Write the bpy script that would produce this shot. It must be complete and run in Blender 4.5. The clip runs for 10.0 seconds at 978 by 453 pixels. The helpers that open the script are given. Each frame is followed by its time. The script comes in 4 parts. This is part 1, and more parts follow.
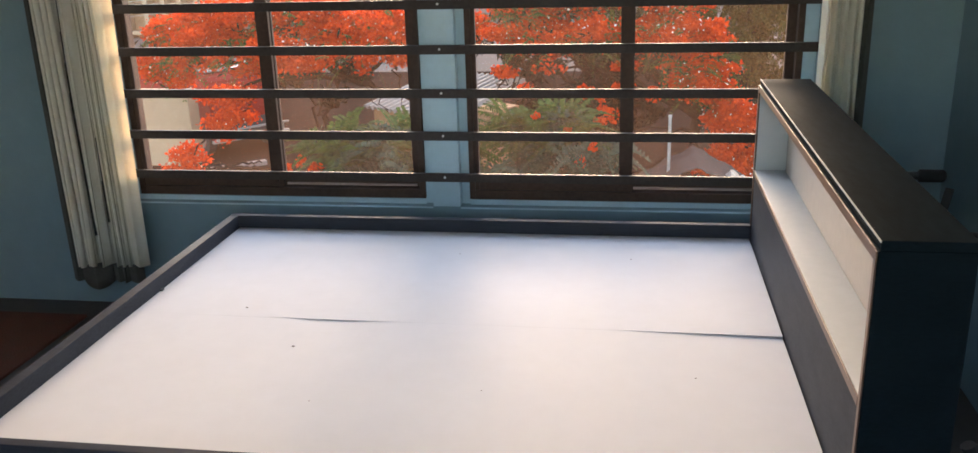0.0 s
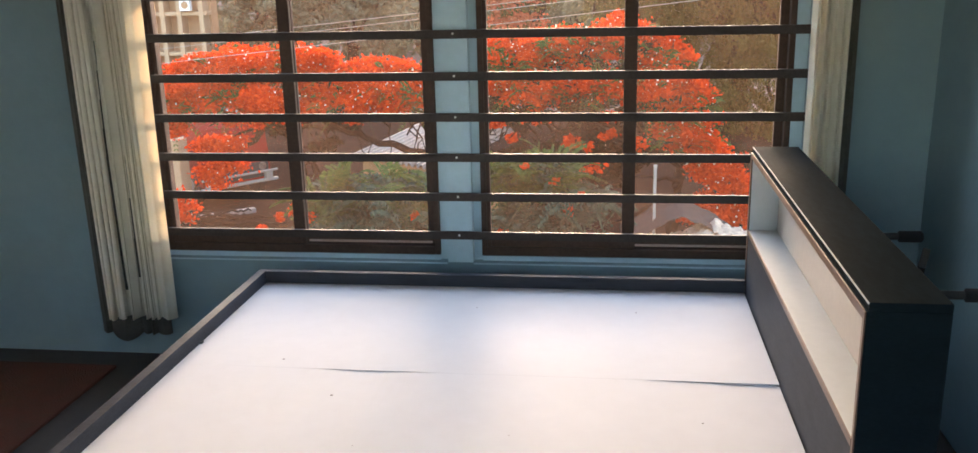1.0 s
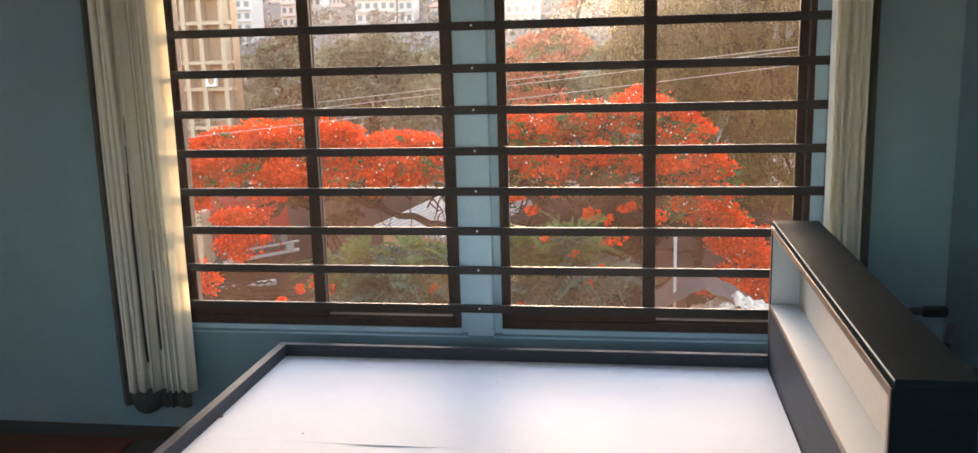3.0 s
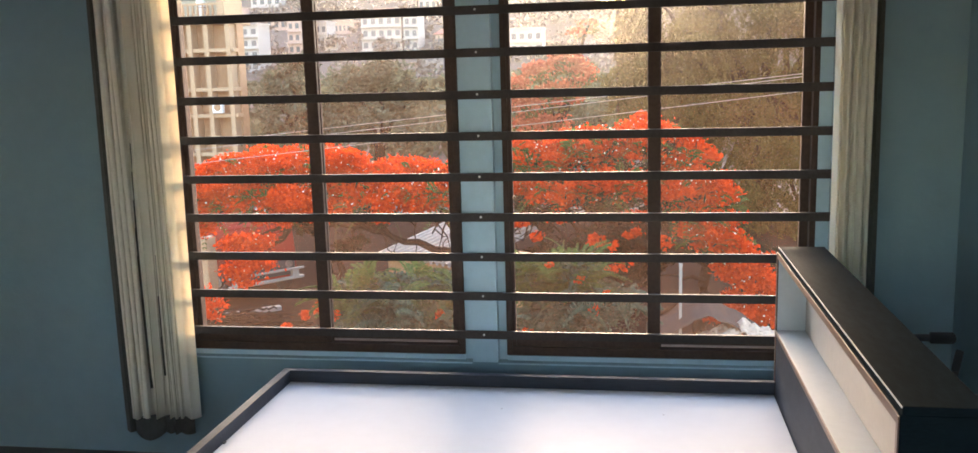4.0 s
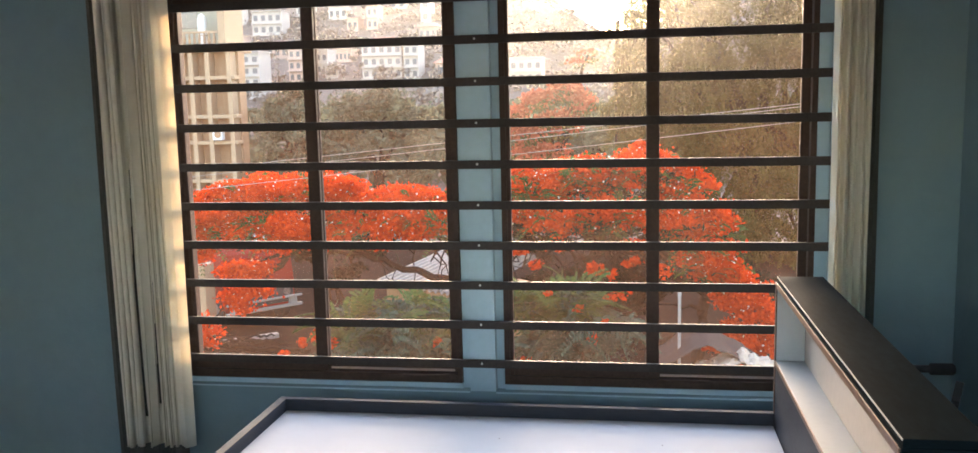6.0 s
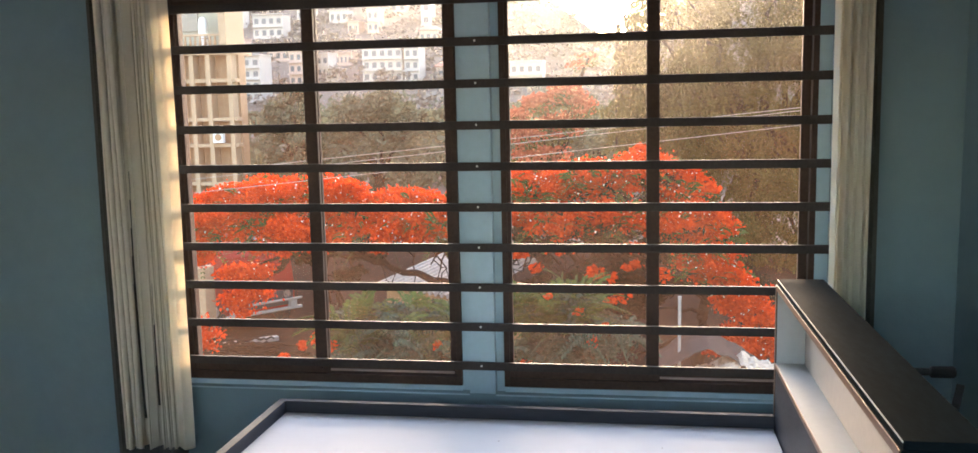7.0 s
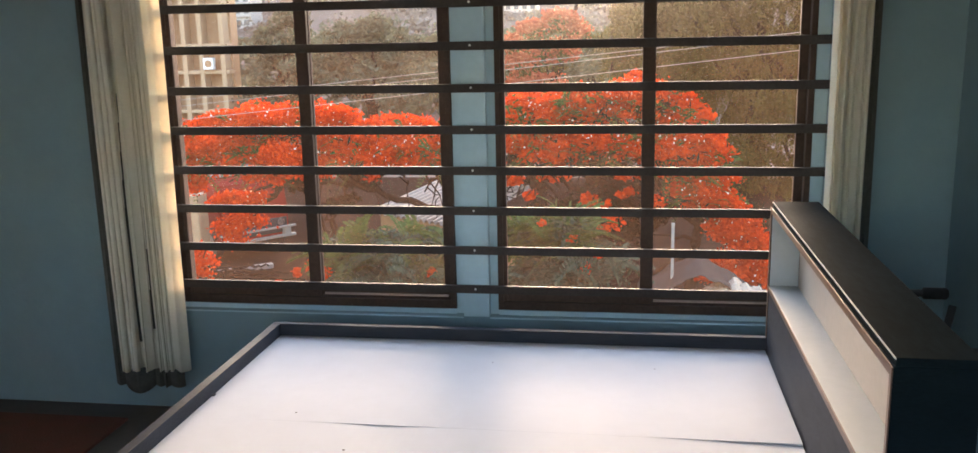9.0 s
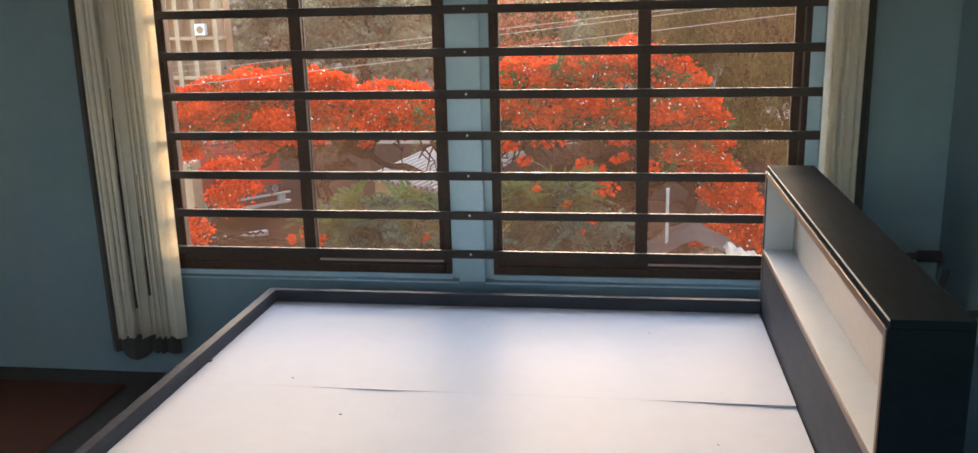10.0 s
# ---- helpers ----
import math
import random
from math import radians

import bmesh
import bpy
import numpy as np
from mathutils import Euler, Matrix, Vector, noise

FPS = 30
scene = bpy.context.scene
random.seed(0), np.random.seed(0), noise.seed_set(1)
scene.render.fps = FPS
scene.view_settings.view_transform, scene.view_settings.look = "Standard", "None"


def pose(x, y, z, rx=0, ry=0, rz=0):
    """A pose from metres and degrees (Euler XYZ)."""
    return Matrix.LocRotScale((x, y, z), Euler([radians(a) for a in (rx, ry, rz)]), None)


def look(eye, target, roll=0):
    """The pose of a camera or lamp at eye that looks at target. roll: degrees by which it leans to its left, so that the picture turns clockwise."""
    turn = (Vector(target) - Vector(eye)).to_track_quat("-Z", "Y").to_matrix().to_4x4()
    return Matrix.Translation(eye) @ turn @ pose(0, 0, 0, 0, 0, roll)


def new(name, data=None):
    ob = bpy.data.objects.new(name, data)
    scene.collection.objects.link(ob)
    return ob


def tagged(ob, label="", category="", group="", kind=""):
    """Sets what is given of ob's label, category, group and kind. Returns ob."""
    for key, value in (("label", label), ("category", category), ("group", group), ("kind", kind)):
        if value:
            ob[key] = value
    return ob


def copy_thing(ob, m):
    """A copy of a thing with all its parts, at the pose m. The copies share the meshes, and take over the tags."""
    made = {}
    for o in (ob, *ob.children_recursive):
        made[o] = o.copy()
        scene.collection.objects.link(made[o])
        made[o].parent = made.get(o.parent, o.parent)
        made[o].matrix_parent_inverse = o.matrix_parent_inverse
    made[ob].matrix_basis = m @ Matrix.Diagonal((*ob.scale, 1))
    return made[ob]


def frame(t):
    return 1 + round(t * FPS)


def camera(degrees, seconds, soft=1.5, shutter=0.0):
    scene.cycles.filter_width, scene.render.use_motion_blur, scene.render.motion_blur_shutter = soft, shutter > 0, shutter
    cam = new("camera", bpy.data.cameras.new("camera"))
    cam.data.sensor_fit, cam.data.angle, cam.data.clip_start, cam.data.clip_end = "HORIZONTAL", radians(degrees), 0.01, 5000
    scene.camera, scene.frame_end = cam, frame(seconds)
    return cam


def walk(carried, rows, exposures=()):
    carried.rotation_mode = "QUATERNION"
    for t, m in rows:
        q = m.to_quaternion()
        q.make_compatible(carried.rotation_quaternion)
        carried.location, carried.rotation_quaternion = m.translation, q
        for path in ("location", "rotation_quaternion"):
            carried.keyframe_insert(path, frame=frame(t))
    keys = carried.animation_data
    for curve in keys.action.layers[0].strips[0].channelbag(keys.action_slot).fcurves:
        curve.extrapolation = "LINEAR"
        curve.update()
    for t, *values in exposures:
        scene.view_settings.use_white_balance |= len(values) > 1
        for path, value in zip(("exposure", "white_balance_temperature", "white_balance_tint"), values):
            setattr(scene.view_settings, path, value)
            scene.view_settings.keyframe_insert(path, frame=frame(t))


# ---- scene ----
cam = camera(55.7, 10.0)
PATH = [
    (0, (0.693, -3.31, 1.494), (0.393, -1.438, 0.858), -1.7),
    (0.5, (0.71, -3.263, 1.475), (0.382, -1.373, 0.908), -1.6),
    (0.7, (0.678, -3.366, 1.53), (0.372, -1.472, 0.968), -1.5),
    (0.9, (0.605, -3.551, 1.613), (0.348, -1.647, 1.058), -1.5),
    (1, (0.614, -3.543, 1.609), (0.349, -1.636, 1.066), -1.4),
    (1.5, (0.609, -3.55, 1.616), (0.335, -1.634, 1.115), -1.4),
    (2, (0.613, -3.553, 1.615), (0.325, -1.629, 1.155), -1.4),
    (2.5, (0.613, -3.554, 1.618), (0.314, -1.622, 1.194), -1.5),
    (4, (0.614, -3.553, 1.616), (0.295, -1.607, 1.281), -1.6),
    (4.5, (0.608, -3.56, 1.616), (0.293, -1.61, 1.302), -1.5),
    (5, (0.621, -3.538, 1.608), (0.299, -1.586, 1.316), -1.5),
    (5.5, (0.615, -3.549, 1.617), (0.297, -1.595, 1.335), -1.4),
    (7, (0.616, -3.545, 1.611), (0.299, -1.589, 1.343), -1.2),
    (7.5, (0.612, -3.538, 1.603), (0.298, -1.583, 1.321), -1.2),
    (8, (0.609, -3.532, 1.596), (0.299, -1.585, 1.258), -1.2),
    (8.5, (0.606, -3.541, 1.598), (0.302, -1.6, 1.223), -1.2),
    (9, (0.612, -3.523, 1.587), (0.309, -1.591, 1.166), -1.2),
    (9.5, (0.612, -3.526, 1.586), (0.314, -1.601, 1.13), -1.3),
    (10, (0.611, -3.52, 1.582), (0.32, -1.604, 1.09), -1.4),
]
walk(cam, [(t, look(eye, target, roll)) for t, eye, target, roll in PATH],
     exposures=[(0.0, 4.36, 6200, 20), (1.0, 4.50, 6200, 20), (2.5, 4.56, 6200, 20), (4.0, 4.57, 6200, 20), (7.5, 4.57, 6200, 20), (9.0, 4.42, 6200, 20), (10.0, 4.36, 6200, 20)])

# ---- world and sun ----
SUN_EL, SUN_AZ = radians(7.5), radians(-3.8)
world = bpy.data.worlds.new("sky")
scene.world = world
world.use_nodes = True
wn = world.node_tree.nodes
wl = world.node_tree.links
sky = wn.new("ShaderNodeTexSky")
sky.sky_type = "NISHITA"
sky.sun_disc = False
sky.sun_elevation = SUN_EL
sky.sun_rotation = SUN_AZ
sky.dust_density = 2.0
wn["Background"].inputs[1].default_value = 0.15
wl.new(sky.outputs[0], wn["Background"].inputs[0])

sun_way = Vector((math.sin(SUN_AZ) * math.cos(SUN_EL), math.cos(SUN_AZ) * math.cos(SUN_EL), math.sin(SUN_EL)))
sun = new("sun", bpy.data.lights.new("sun", "SUN"))
sun.data.energy = 0.42
sun.data.angle = radians(24)
sun.data.color = (1.0, 0.80, 0.60)
sun.matrix_world = look(sun_way * 50, (0, 0, 0))


# ---- materials ----
def mat(name, color, rough=0.6, metal=0.0, vary=0.15, scale=6.0, bump=0.0, bump_scale=60.0,
        stretch=(1, 1, 1), translucent=0.0, through_tint=None, coat=0.0, island=0.0, stain=None, spec=0.5):
    """Procedural surface: two scales of variation, fine relief, optional light passing through."""
    m = bpy.data.materials.new(name)
    m.use_nodes = True
    n, l = m.node_tree.nodes, m.node_tree.links
    b = n["Principled BSDF"]
    b.inputs["Roughness"].default_value = rough
    b.inputs["Metallic"].default_value = metal
    b.inputs["Coat Weight"].default_value = coat
    b.inputs["Specular IOR Level"].default_value = spec
    co = n.new("ShaderNodeTexCoord")
    mp = n.new("ShaderNodeMapping")
    mp.inputs["Scale"].default_value = stretch
    l.new(co.outputs["Object"], mp.inputs["Vector"])
    big = n.new("ShaderNodeTexNoise")
    big.inputs["Scale"].default_value = scale
    big.inputs["Detail"].default_value = 4
    fine = n.new("ShaderNodeTexNoise")
    fine.inputs["Scale"].default_value = scale * 9
    fine.inputs["Detail"].default_value = 3
    l.new(mp.outputs[0], big.inputs["Vector"])
    l.new(mp.outputs[0], fine.inputs["Vector"])
    add = n.new("ShaderNodeMath")
    add.operation = "ADD"
    l.new(big.outputs[0], add.inputs[0])
    l.new(fine.outputs[0], add.inputs[1])
    last = add
    if island:
        geo = n.new("ShaderNodeNewGeometry")
        mul = n.new("ShaderNodeMath")
        mul.operation = "MULTIPLY_ADD"
        mul.inputs[1].default_value = island
        l.new(geo.outputs["Random Per Island"], mul.inputs[0])
        l.new(add.outputs[0], mul.inputs[2])
        last = mul
    ramp = n.new("ShaderNodeMapRange")
    ramp.inputs["From Min"].default_value = 0.6
    ramp.inputs["From Max"].default_value = 1.4 + island
    l.new(last.outputs[0], ramp.inputs["Value"])
    mix = n.new("ShaderNodeMix")
    mix.data_type = "RGBA"
    c2 = stain if stain else tuple(min(1.0, c * (1 + vary)) for c in color)
    c1 = color if stain else tuple(c * (1 - vary) for c in color)
    mix.inputs["A"].default_value = (*c1, 1)
    mix.inputs["B"].default_value = (*c2, 1)
    l.new(ramp.outputs[0], mix.inputs["Factor"])
    l.new(mix.outputs["Result"], b.inputs["Base Color"])
    if bump:
        tex = n.new("ShaderNodeTexNoise")
        tex.inputs["Scale"].default_value = bump_scale
        tex.inputs["Detail"].default_value = 3
        l.new(mp.outputs[0], tex.inputs["Vector"])
        bp = n.new("ShaderNodeBump")
        bp.inputs["Strength"].default_value = bump
        bp.inputs["Distance"].default_value = 0.01
        l.new(tex.outputs[0], bp.inputs["Height"])
        l.new(bp.outputs[0], b.inputs["Normal"])
    if translucent:
        tr = n.new("ShaderNodeBsdfTranslucent")
        if through_tint:
            tr.inputs["Color"].default_value = (*through_tint, 1)
        else:
            l.new(mix.outputs["Result"], tr.inputs["Color"])
        ms = n.new("ShaderNodeMixShader")
        ms.inputs[0].default_value = translucent
        l.new(b.outputs[0], ms.inputs[1])
        l.new(tr.outputs[0], ms.inputs[2])
        l.new(ms.outputs[0], n["Material Output"].inputs["Surface"])
    return m


def veiled_glass():
    """Clear pane with an added film standing in for outdoor haze and glare: some of it scatters light onward round the
    sun's direction, some spreads it evenly.
    """
    m = bpy.data.materials.new("veiled_glass")
    m.use_nodes = True
    n, l = m.node_tree.nodes, m.node_tree.links
    n.remove(n["Principled BSDF"])
    clear = n.new("ShaderNodeBsdfTransparent")
    clear.inputs[0].default_value = (0.97, 0.97, 0.96, 1)
    even = n.new("ShaderNodeBsdfTranslucent")
    # warm tint gives the view its brownish haze
    even.inputs[0].default_value = (0.97, 0.53, 0.33, 1)
    onward = n.new("ShaderNodeBsdfRefraction")
    onward.inputs["Color"].default_value = (0.89, 0.94, 1.0, 1)
    onward.inputs["Roughness"].default_value = 0.85
    onward.inputs["IOR"].default_value = 1.16
    gloss = n.new("ShaderNodeBsdfGlossy")
    gloss.inputs["Roughness"].default_value = 0.011
    co = n.new("ShaderNodeTexCoord")
    nz = n.new("ShaderNodeTexNoise")
    nz.inputs["Scale"].default_value = 5.0
    nz.inputs["Detail"].default_value = 6
    l.new(co.outputs["Object"], nz.inputs["Vector"])
    mr = n.new("ShaderNodeMapRange")
    mr.inputs["From Min"].default_value = 0.3
    mr.inputs["From Max"].default_value = 0.75
    mr.inputs["To Min"].default_value = 0.010
    mr.inputs["To Max"].default_value = 0.024
    l.new(nz.outputs[0], mr.inputs["Value"])
    veil = n.new("ShaderNodeMixShader")
    veil.inputs[0].default_value = 0.50
    l.new(even.outputs[0], veil.inputs[1])
    l.new(onward.outputs[0], veil.inputs[2])
    m1 = n.new("ShaderNodeMixShader")
    l.new(mr.outputs[0], m1.inputs[0])
    l.new(clear.outputs[0], m1.inputs[1])
    l.new(veil.outputs[0], m1.inputs[2])
    fr = n.new("ShaderNodeFresnel")
    fr.inputs[0].default_value = 1.07
    m2 = n.new("ShaderNodeMixShader")
    l.new(fr.outputs[0], m2.inputs[0])
    l.new(m1.outputs[0], m2.inputs[1])
    l.new(gloss.outputs[0], m2.inputs[2])
    l.new(m2.outputs[0], n["Material Output"].inputs["Surface"])
    return m


M_WALL = mat("blue_wall_paint", (0.168, 0.262, 0.3), 0.55, vary=0.06, scale=1.5, bump=0.12, bump_scale=45)
M_TRIM = mat("pale_blue_trim_paint", (0.36, 0.52, 0.61), 0.5, vary=0.06, scale=4, bump=0.08, bump_scale=60)
# Ceiling and unseen walls are set near white to bounce more light
M_CEIL = mat("white_ceiling_paint", (0.86, 0.87, 0.87), 0.8, vary=0.04, scale=2)
M_PLAIN = mat("bounce_white_wall", (0.86, 0.87, 0.88), 0.7, vary=0.05, scale=1.5)
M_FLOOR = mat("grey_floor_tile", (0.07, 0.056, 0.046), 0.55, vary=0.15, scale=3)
M_RUG = mat("rust_red_rug", (0.15, 0.034, 0.014), 0.95, vary=0.5, scale=14, bump=0.8, bump_scale=160, stain=(0.08, 0.036, 0.016))
M_BAR = mat("dark_bar_paint", (0.048, 0.04, 0.037), 0.6, spec=0.15, vary=0.25, scale=9, bump=0.1, bump_scale=120)
M_FRAME = mat("dark_brown_aluminium", (0.062, 0.040, 0.031), 0.55, spec=0.15, vary=0.25, scale=8)
# Pale metal tone for the bright line of daylight along the sash foot
M_LIGHT_STRIP = mat("pale_light_strip", (0.38, 0.3, 0.27), 0.45, metal=0.3, vary=0.15, scale=15)
M_SCREW = mat("bright_steel", (0.6, 0.6, 0.6), 0.3, metal=0.9, vary=0.1, scale=50)
M_GLASS = veiled_glass()
M_CURTAIN = mat("cream_curtain_cloth", (0.78, 0.83, 0.78), 0.9, vary=0.07, scale=8, bump=0.35, bump_scale=420, translucent=0.46, through_tint=(0.98, 0.84, 0.64))
M_LINING = mat("dark_lining_cloth", (0.075, 0.075, 0.065), 0.95, vary=0.2, scale=7, bump=0.3, bump_scale=300)
M_DECK = mat("white_laminate", (0.515, 0.525, 0.55), 0.38, spec=0.0018, vary=0.03, scale=2.0, bump=0.015, bump_scale=7)
M_NICHE = mat("pale_grey_laminate", (0.43, 0.455, 0.465), 0.5, spec=0.15, vary=0.04, scale=5)
M_BACKING = mat("warm_grey_backing", (0.40, 0.355, 0.315), 0.6, vary=0.06, scale=5)
# Bed laminate darkened and cooled for the panels that catch little light
M_WOOD = mat("wenge_laminate_shaded", (0.0072, 0.0122, 0.0160), 0.5, spec=0.003, vary=0.3, scale=3.5, stretch=(2.0, 0.5, 6.0), bump=0.05, bump_scale=90)
# Same laminate, paler and bluer where light off the lids reaches it
M_RAIL = mat("wenge_laminate_lit", (0.042, 0.046, 0.056), 0.42, spec=0.02, vary=0.25, scale=3.5, stretch=(0.5, 2.0, 6.0), bump=0.05, bump_scale=90)
M_EDGE = mat("brown_edge_band", (0.12, 0.068, 0.045), 0.4, vary=0.2, scale=9)
M_BLACK = mat("black_plastic", (0.015, 0.015, 0.016), 0.5, vary=0.2, scale=12)
M_FOAM = mat("black_foam_grip", (0.010, 0.010, 0.011), 0.85, vary=0.2, scale=30, bump=0.3, bump_scale=200)
M_CRUMB = mat("dust_crumb", (0.10, 0.08, 0.07), 0.9, vary=0.3, scale=30)

M_GROUND = mat("dry_earth_ground", (0.125, 0.098, 0.078), 1.0, spec=0.0, vary=0.3, scale=0.05, stain=(0.10, 0.082, 0.066))
M_ROAD = mat("worn_asphalt", (0.018, 0.012, 0.009), 1.0, spec=0.0, vary=0.25, scale=0.6, bump=0.4, bump_scale=20)
M_BARK = mat("grey_brown_bark", (0.022, 0.015, 0.011), 0.95, spec=0.0, vary=0.35, scale=4, bump=0.8, bump_scale=25)
M_FLOWER = mat("orange_red_petals", (0.24, 0.012, 0.002), 0.7, island=1.3, scale=1.5, stain=(0.66, 0.060, 0.007), translucent=0.38, spec=0.0)
# Petals of the far tree, dulled so the colour carries the haze
M_HAZED = mat("hazed_orange_petals", (0.16, 0.035, 0.018), 0.8, island=1.0, scale=1.2, stain=(0.36, 0.095, 0.05), translucent=0.35, spec=0.0)
M_PALE = mat("pale_blossom_petals", (0.675, 0.39, 0.27), 0.6, island=1.0, scale=2, stain=(0.7125, 0.6, 0.51), translucent=0.4)
M_LEAF = mat("feathery_green_leaves", (0.014, 0.03, 0.008), 0.8, spec=0.1, island=1.2, scale=1, stain=(0.06, 0.10, 0.025), translucent=0.35)
M_OLIVE = mat("olive_foliage", (0.008, 0.009, 0.003), 0.8, spec=0.0, island=0.4, scale=0.5, stain=(0.098, 0.084, 0.024), translucent=0.3)
M_GREYGREEN = mat("dull_green_foliage", (0.030, 0.034, 0.020), 0.85, spec=0.05, island=0.6, scale=0.6, stain=(0.108, 0.108, 0.066), translucent=0.25)
# Leaves with shade put into the colour, near black under crowns and in thickets
M_SHADE = mat("shade_dark_leaves", (0.005, 0.007, 0.005), 0.9, spec=0.05, island=1.0, scale=1, stain=(0.016, 0.022, 0.013), translucent=0.2)
# Blue-green for low and inner bush leaves, dulled to carry their shade
M_BLUEGREEN = mat("shaded_bush_leaves", (0.012, 0.024, 0.017), 0.8, spec=0.1, island=1.2, scale=1, stain=(0.055, 0.088, 0.056), translucent=0.25)
# Scrub kept close to the ground colour, low contrast standing for haze
M_SCRUB = mat("haze_paled_scrub", (0.115, 0.098, 0.082), 0.95, spec=0.05, island=1.0, scale=0.05, stain=(0.165, 0.138, 0.112), translucent=0.1)
M_BEIGE = mat("beige_plaster", (0.235, 0.155, 0.088), 0.85, vary=0.12, scale=0.8, bump=0.2, bump_scale=8)
M_TERRACE = mat("grey_green_plaster", (0.20, 0.19, 0.14), 0.85, vary=0.12, scale=0.8)
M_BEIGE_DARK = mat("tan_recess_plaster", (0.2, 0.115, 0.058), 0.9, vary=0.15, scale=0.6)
M_WHITEWALL = mat("white_house_plaster", (0.25, 0.225, 0.20), 0.85, vary=0.08, scale=0.2)
M_PINKWALL = mat("pinkish_house_plaster", (0.2805, 0.1955, 0.153), 0.85, vary=0.1, scale=0.2)
M_WINDARK = mat("dark_window_glass", (0.05, 0.055, 0.06), 0.2, vary=0.2, scale=0.5)
M_FARWIN = mat("dull_reflecting_window", (0.05, 0.048, 0.048), 0.4, vary=0.2, scale=0.5)
M_ROOFRED = mat("red_roof_tiles", (0.272, 0.096, 0.056), 0.85, vary=0.2, scale=0.6)
M_SHEET = mat("weathered_roof_sheet", (0.20, 0.18, 0.155), 0.7, spec=0.1, vary=0.2, scale=1.2)
M_WIRE = mat("weathered_cable", (0.21, 0.175, 0.147), 0.5, vary=0.1, scale=3)
M_REDPAINT = mat("red_truck_paint", (0.16, 0.01, 0.006), 0.6, spec=0.1, vary=0.12, scale=2)
M_WHITEPAINT = mat("white_vehicle_paint", (0.2, 0.18, 0.16), 0.7, spec=0.1, vary=0.06, scale=3)
M_TYRE = mat("black_rubber", (0.02, 0.02, 0.02), 0.85, vary=0.2, scale=10)
M_TARP = mat("pale_tarpaulin", (0.045, 0.036, 0.03), 0.9, spec=0.0, vary=0.2, scale=2.5, bump=0.6, bump_scale=6)
M_PLASTIC = mat("white_plastic_film", (0.40, 0.31, 0.23), 0.7, spec=0.1, vary=0.3, scale=6, translucent=0.35)
M_ACWHITE = mat("white_metal_casing", (0.45, 0.444, 0.42), 0.5, vary=0.05, scale=5)


# ---- mesh helpers ----
def mesh_of(name, bm, material, smooth=False):
    me = bpy.data.meshes.new(name)
    bmesh.ops.recalc_face_normals(bm, faces=bm.faces)
    bm.to_mesh(me)
    bm.free()
    me.materials.append(material)
    if smooth:
        for p in me.polygons:
            p.use_smooth = True
    return me


def thing(name, label, category, group="", kind="", at=(0, 0, 0)):
    ob = new(name)
    ob.location = at
    ob.empty_display_size = 0.1
    return tagged(ob, label, category, group, kind)


def part(name, bm, material, parent=None, label="", smooth=False):
    ob = new(name, mesh_of(name, bm, material, smooth))
    if parent is not None:
        ob.parent = parent
    return tagged(ob, label)


def box(x0, x1, y0, y1, z0, z1, bevel=0.0, bm=None):
    own = bm is None
    bm = bmesh.new() if own else bm
    r = bmesh.ops.create_cube(bm, size=1.0)
    for v in r["verts"]:
        v.co = Vector(((x0 + x1) / 2 + v.co.x * (x1 - x0), (y0 + y1) / 2 + v.co.y * (y1 - y0), (z0 + z1) / 2 + v.co.z * (z1 - z0)))
    if bevel:
        edges = list({e for v in r["verts"] for e in v.link_edges})
        bmesh.ops.bevel(bm, geom=edges, offset=bevel, segments=2, affect="EDGES", profile=0.6)
    return bm


def tube(points, radii, sides=10, bm=None, cap=True):
    """A round rod through the points, with a radius for each."""
    bm = bmesh.new() if bm is None else bm
    pts = [Vector(p) for p in points]
    rings = []
    for i, p in enumerate(pts):
        way = (pts[min(i + 1, len(pts) - 1)] - pts[max(i - 1, 0)]).normalized()
        a = way.orthogonal().normalized() if abs(way.z) > 0.98 else way.cross(Vector((0, 0, 1))).normalized()
        b = way.cross(a)
        r = radii[i] if not isinstance(radii, (int, float)) else radii
        rings.append([bm.verts.new(p + r * (math.cos(2 * math.pi * k / sides) * a + math.sin(2 * math.pi * k / sides) * b)) for k in range(sides)])
    for q, s in zip(rings, rings[1:]):
        for k in range(sides):
            bm.faces.new((q[k], q[(k + 1) % sides], s[(k + 1) % sides], s[k]))
    if cap:
        bm.faces.new(rings[0])
        bm.faces.new(rings[-1])
    return bm


def structure(name, bm, material, label, category=""):
    ob = part(name, bm, material)
    return tagged(ob, label, category or name.split("_")[0], kind="structure")


# ---- room shell ----
X0, X1, YB, ZC = -2.7, 1.77, -4.6, 2.75
FACE, BACK = 0.012, 0.135
WL, WR, WB, WT = -1.275, 1.275, 0.462, 2.07

bm = box(X0 - 0.2, WL - 0.045, FACE, BACK, -0.2, ZC + 0.2)
box(WR + 0.045, X1 + 0.2, FACE, BACK, -0.2, ZC + 0.2, bm=bm)
box(WL - 0.045, WR + 0.045, FACE, BACK, -0.2, WB - 0.02, bm=bm)
box(WL - 0.045, WR + 0.045, FACE, BACK, WT + 0.03, ZC + 0.2, bm=bm)
structure("wall_north", bm, M_WALL, "blue-grey painted wall with two wide window openings", "wall")

structure("wall_column", box(-0.052, 0.052, FACE, BACK, WB - 0.019, WT + 0.029), M_TRIM, "pale blue painted column between the two windows", "column")

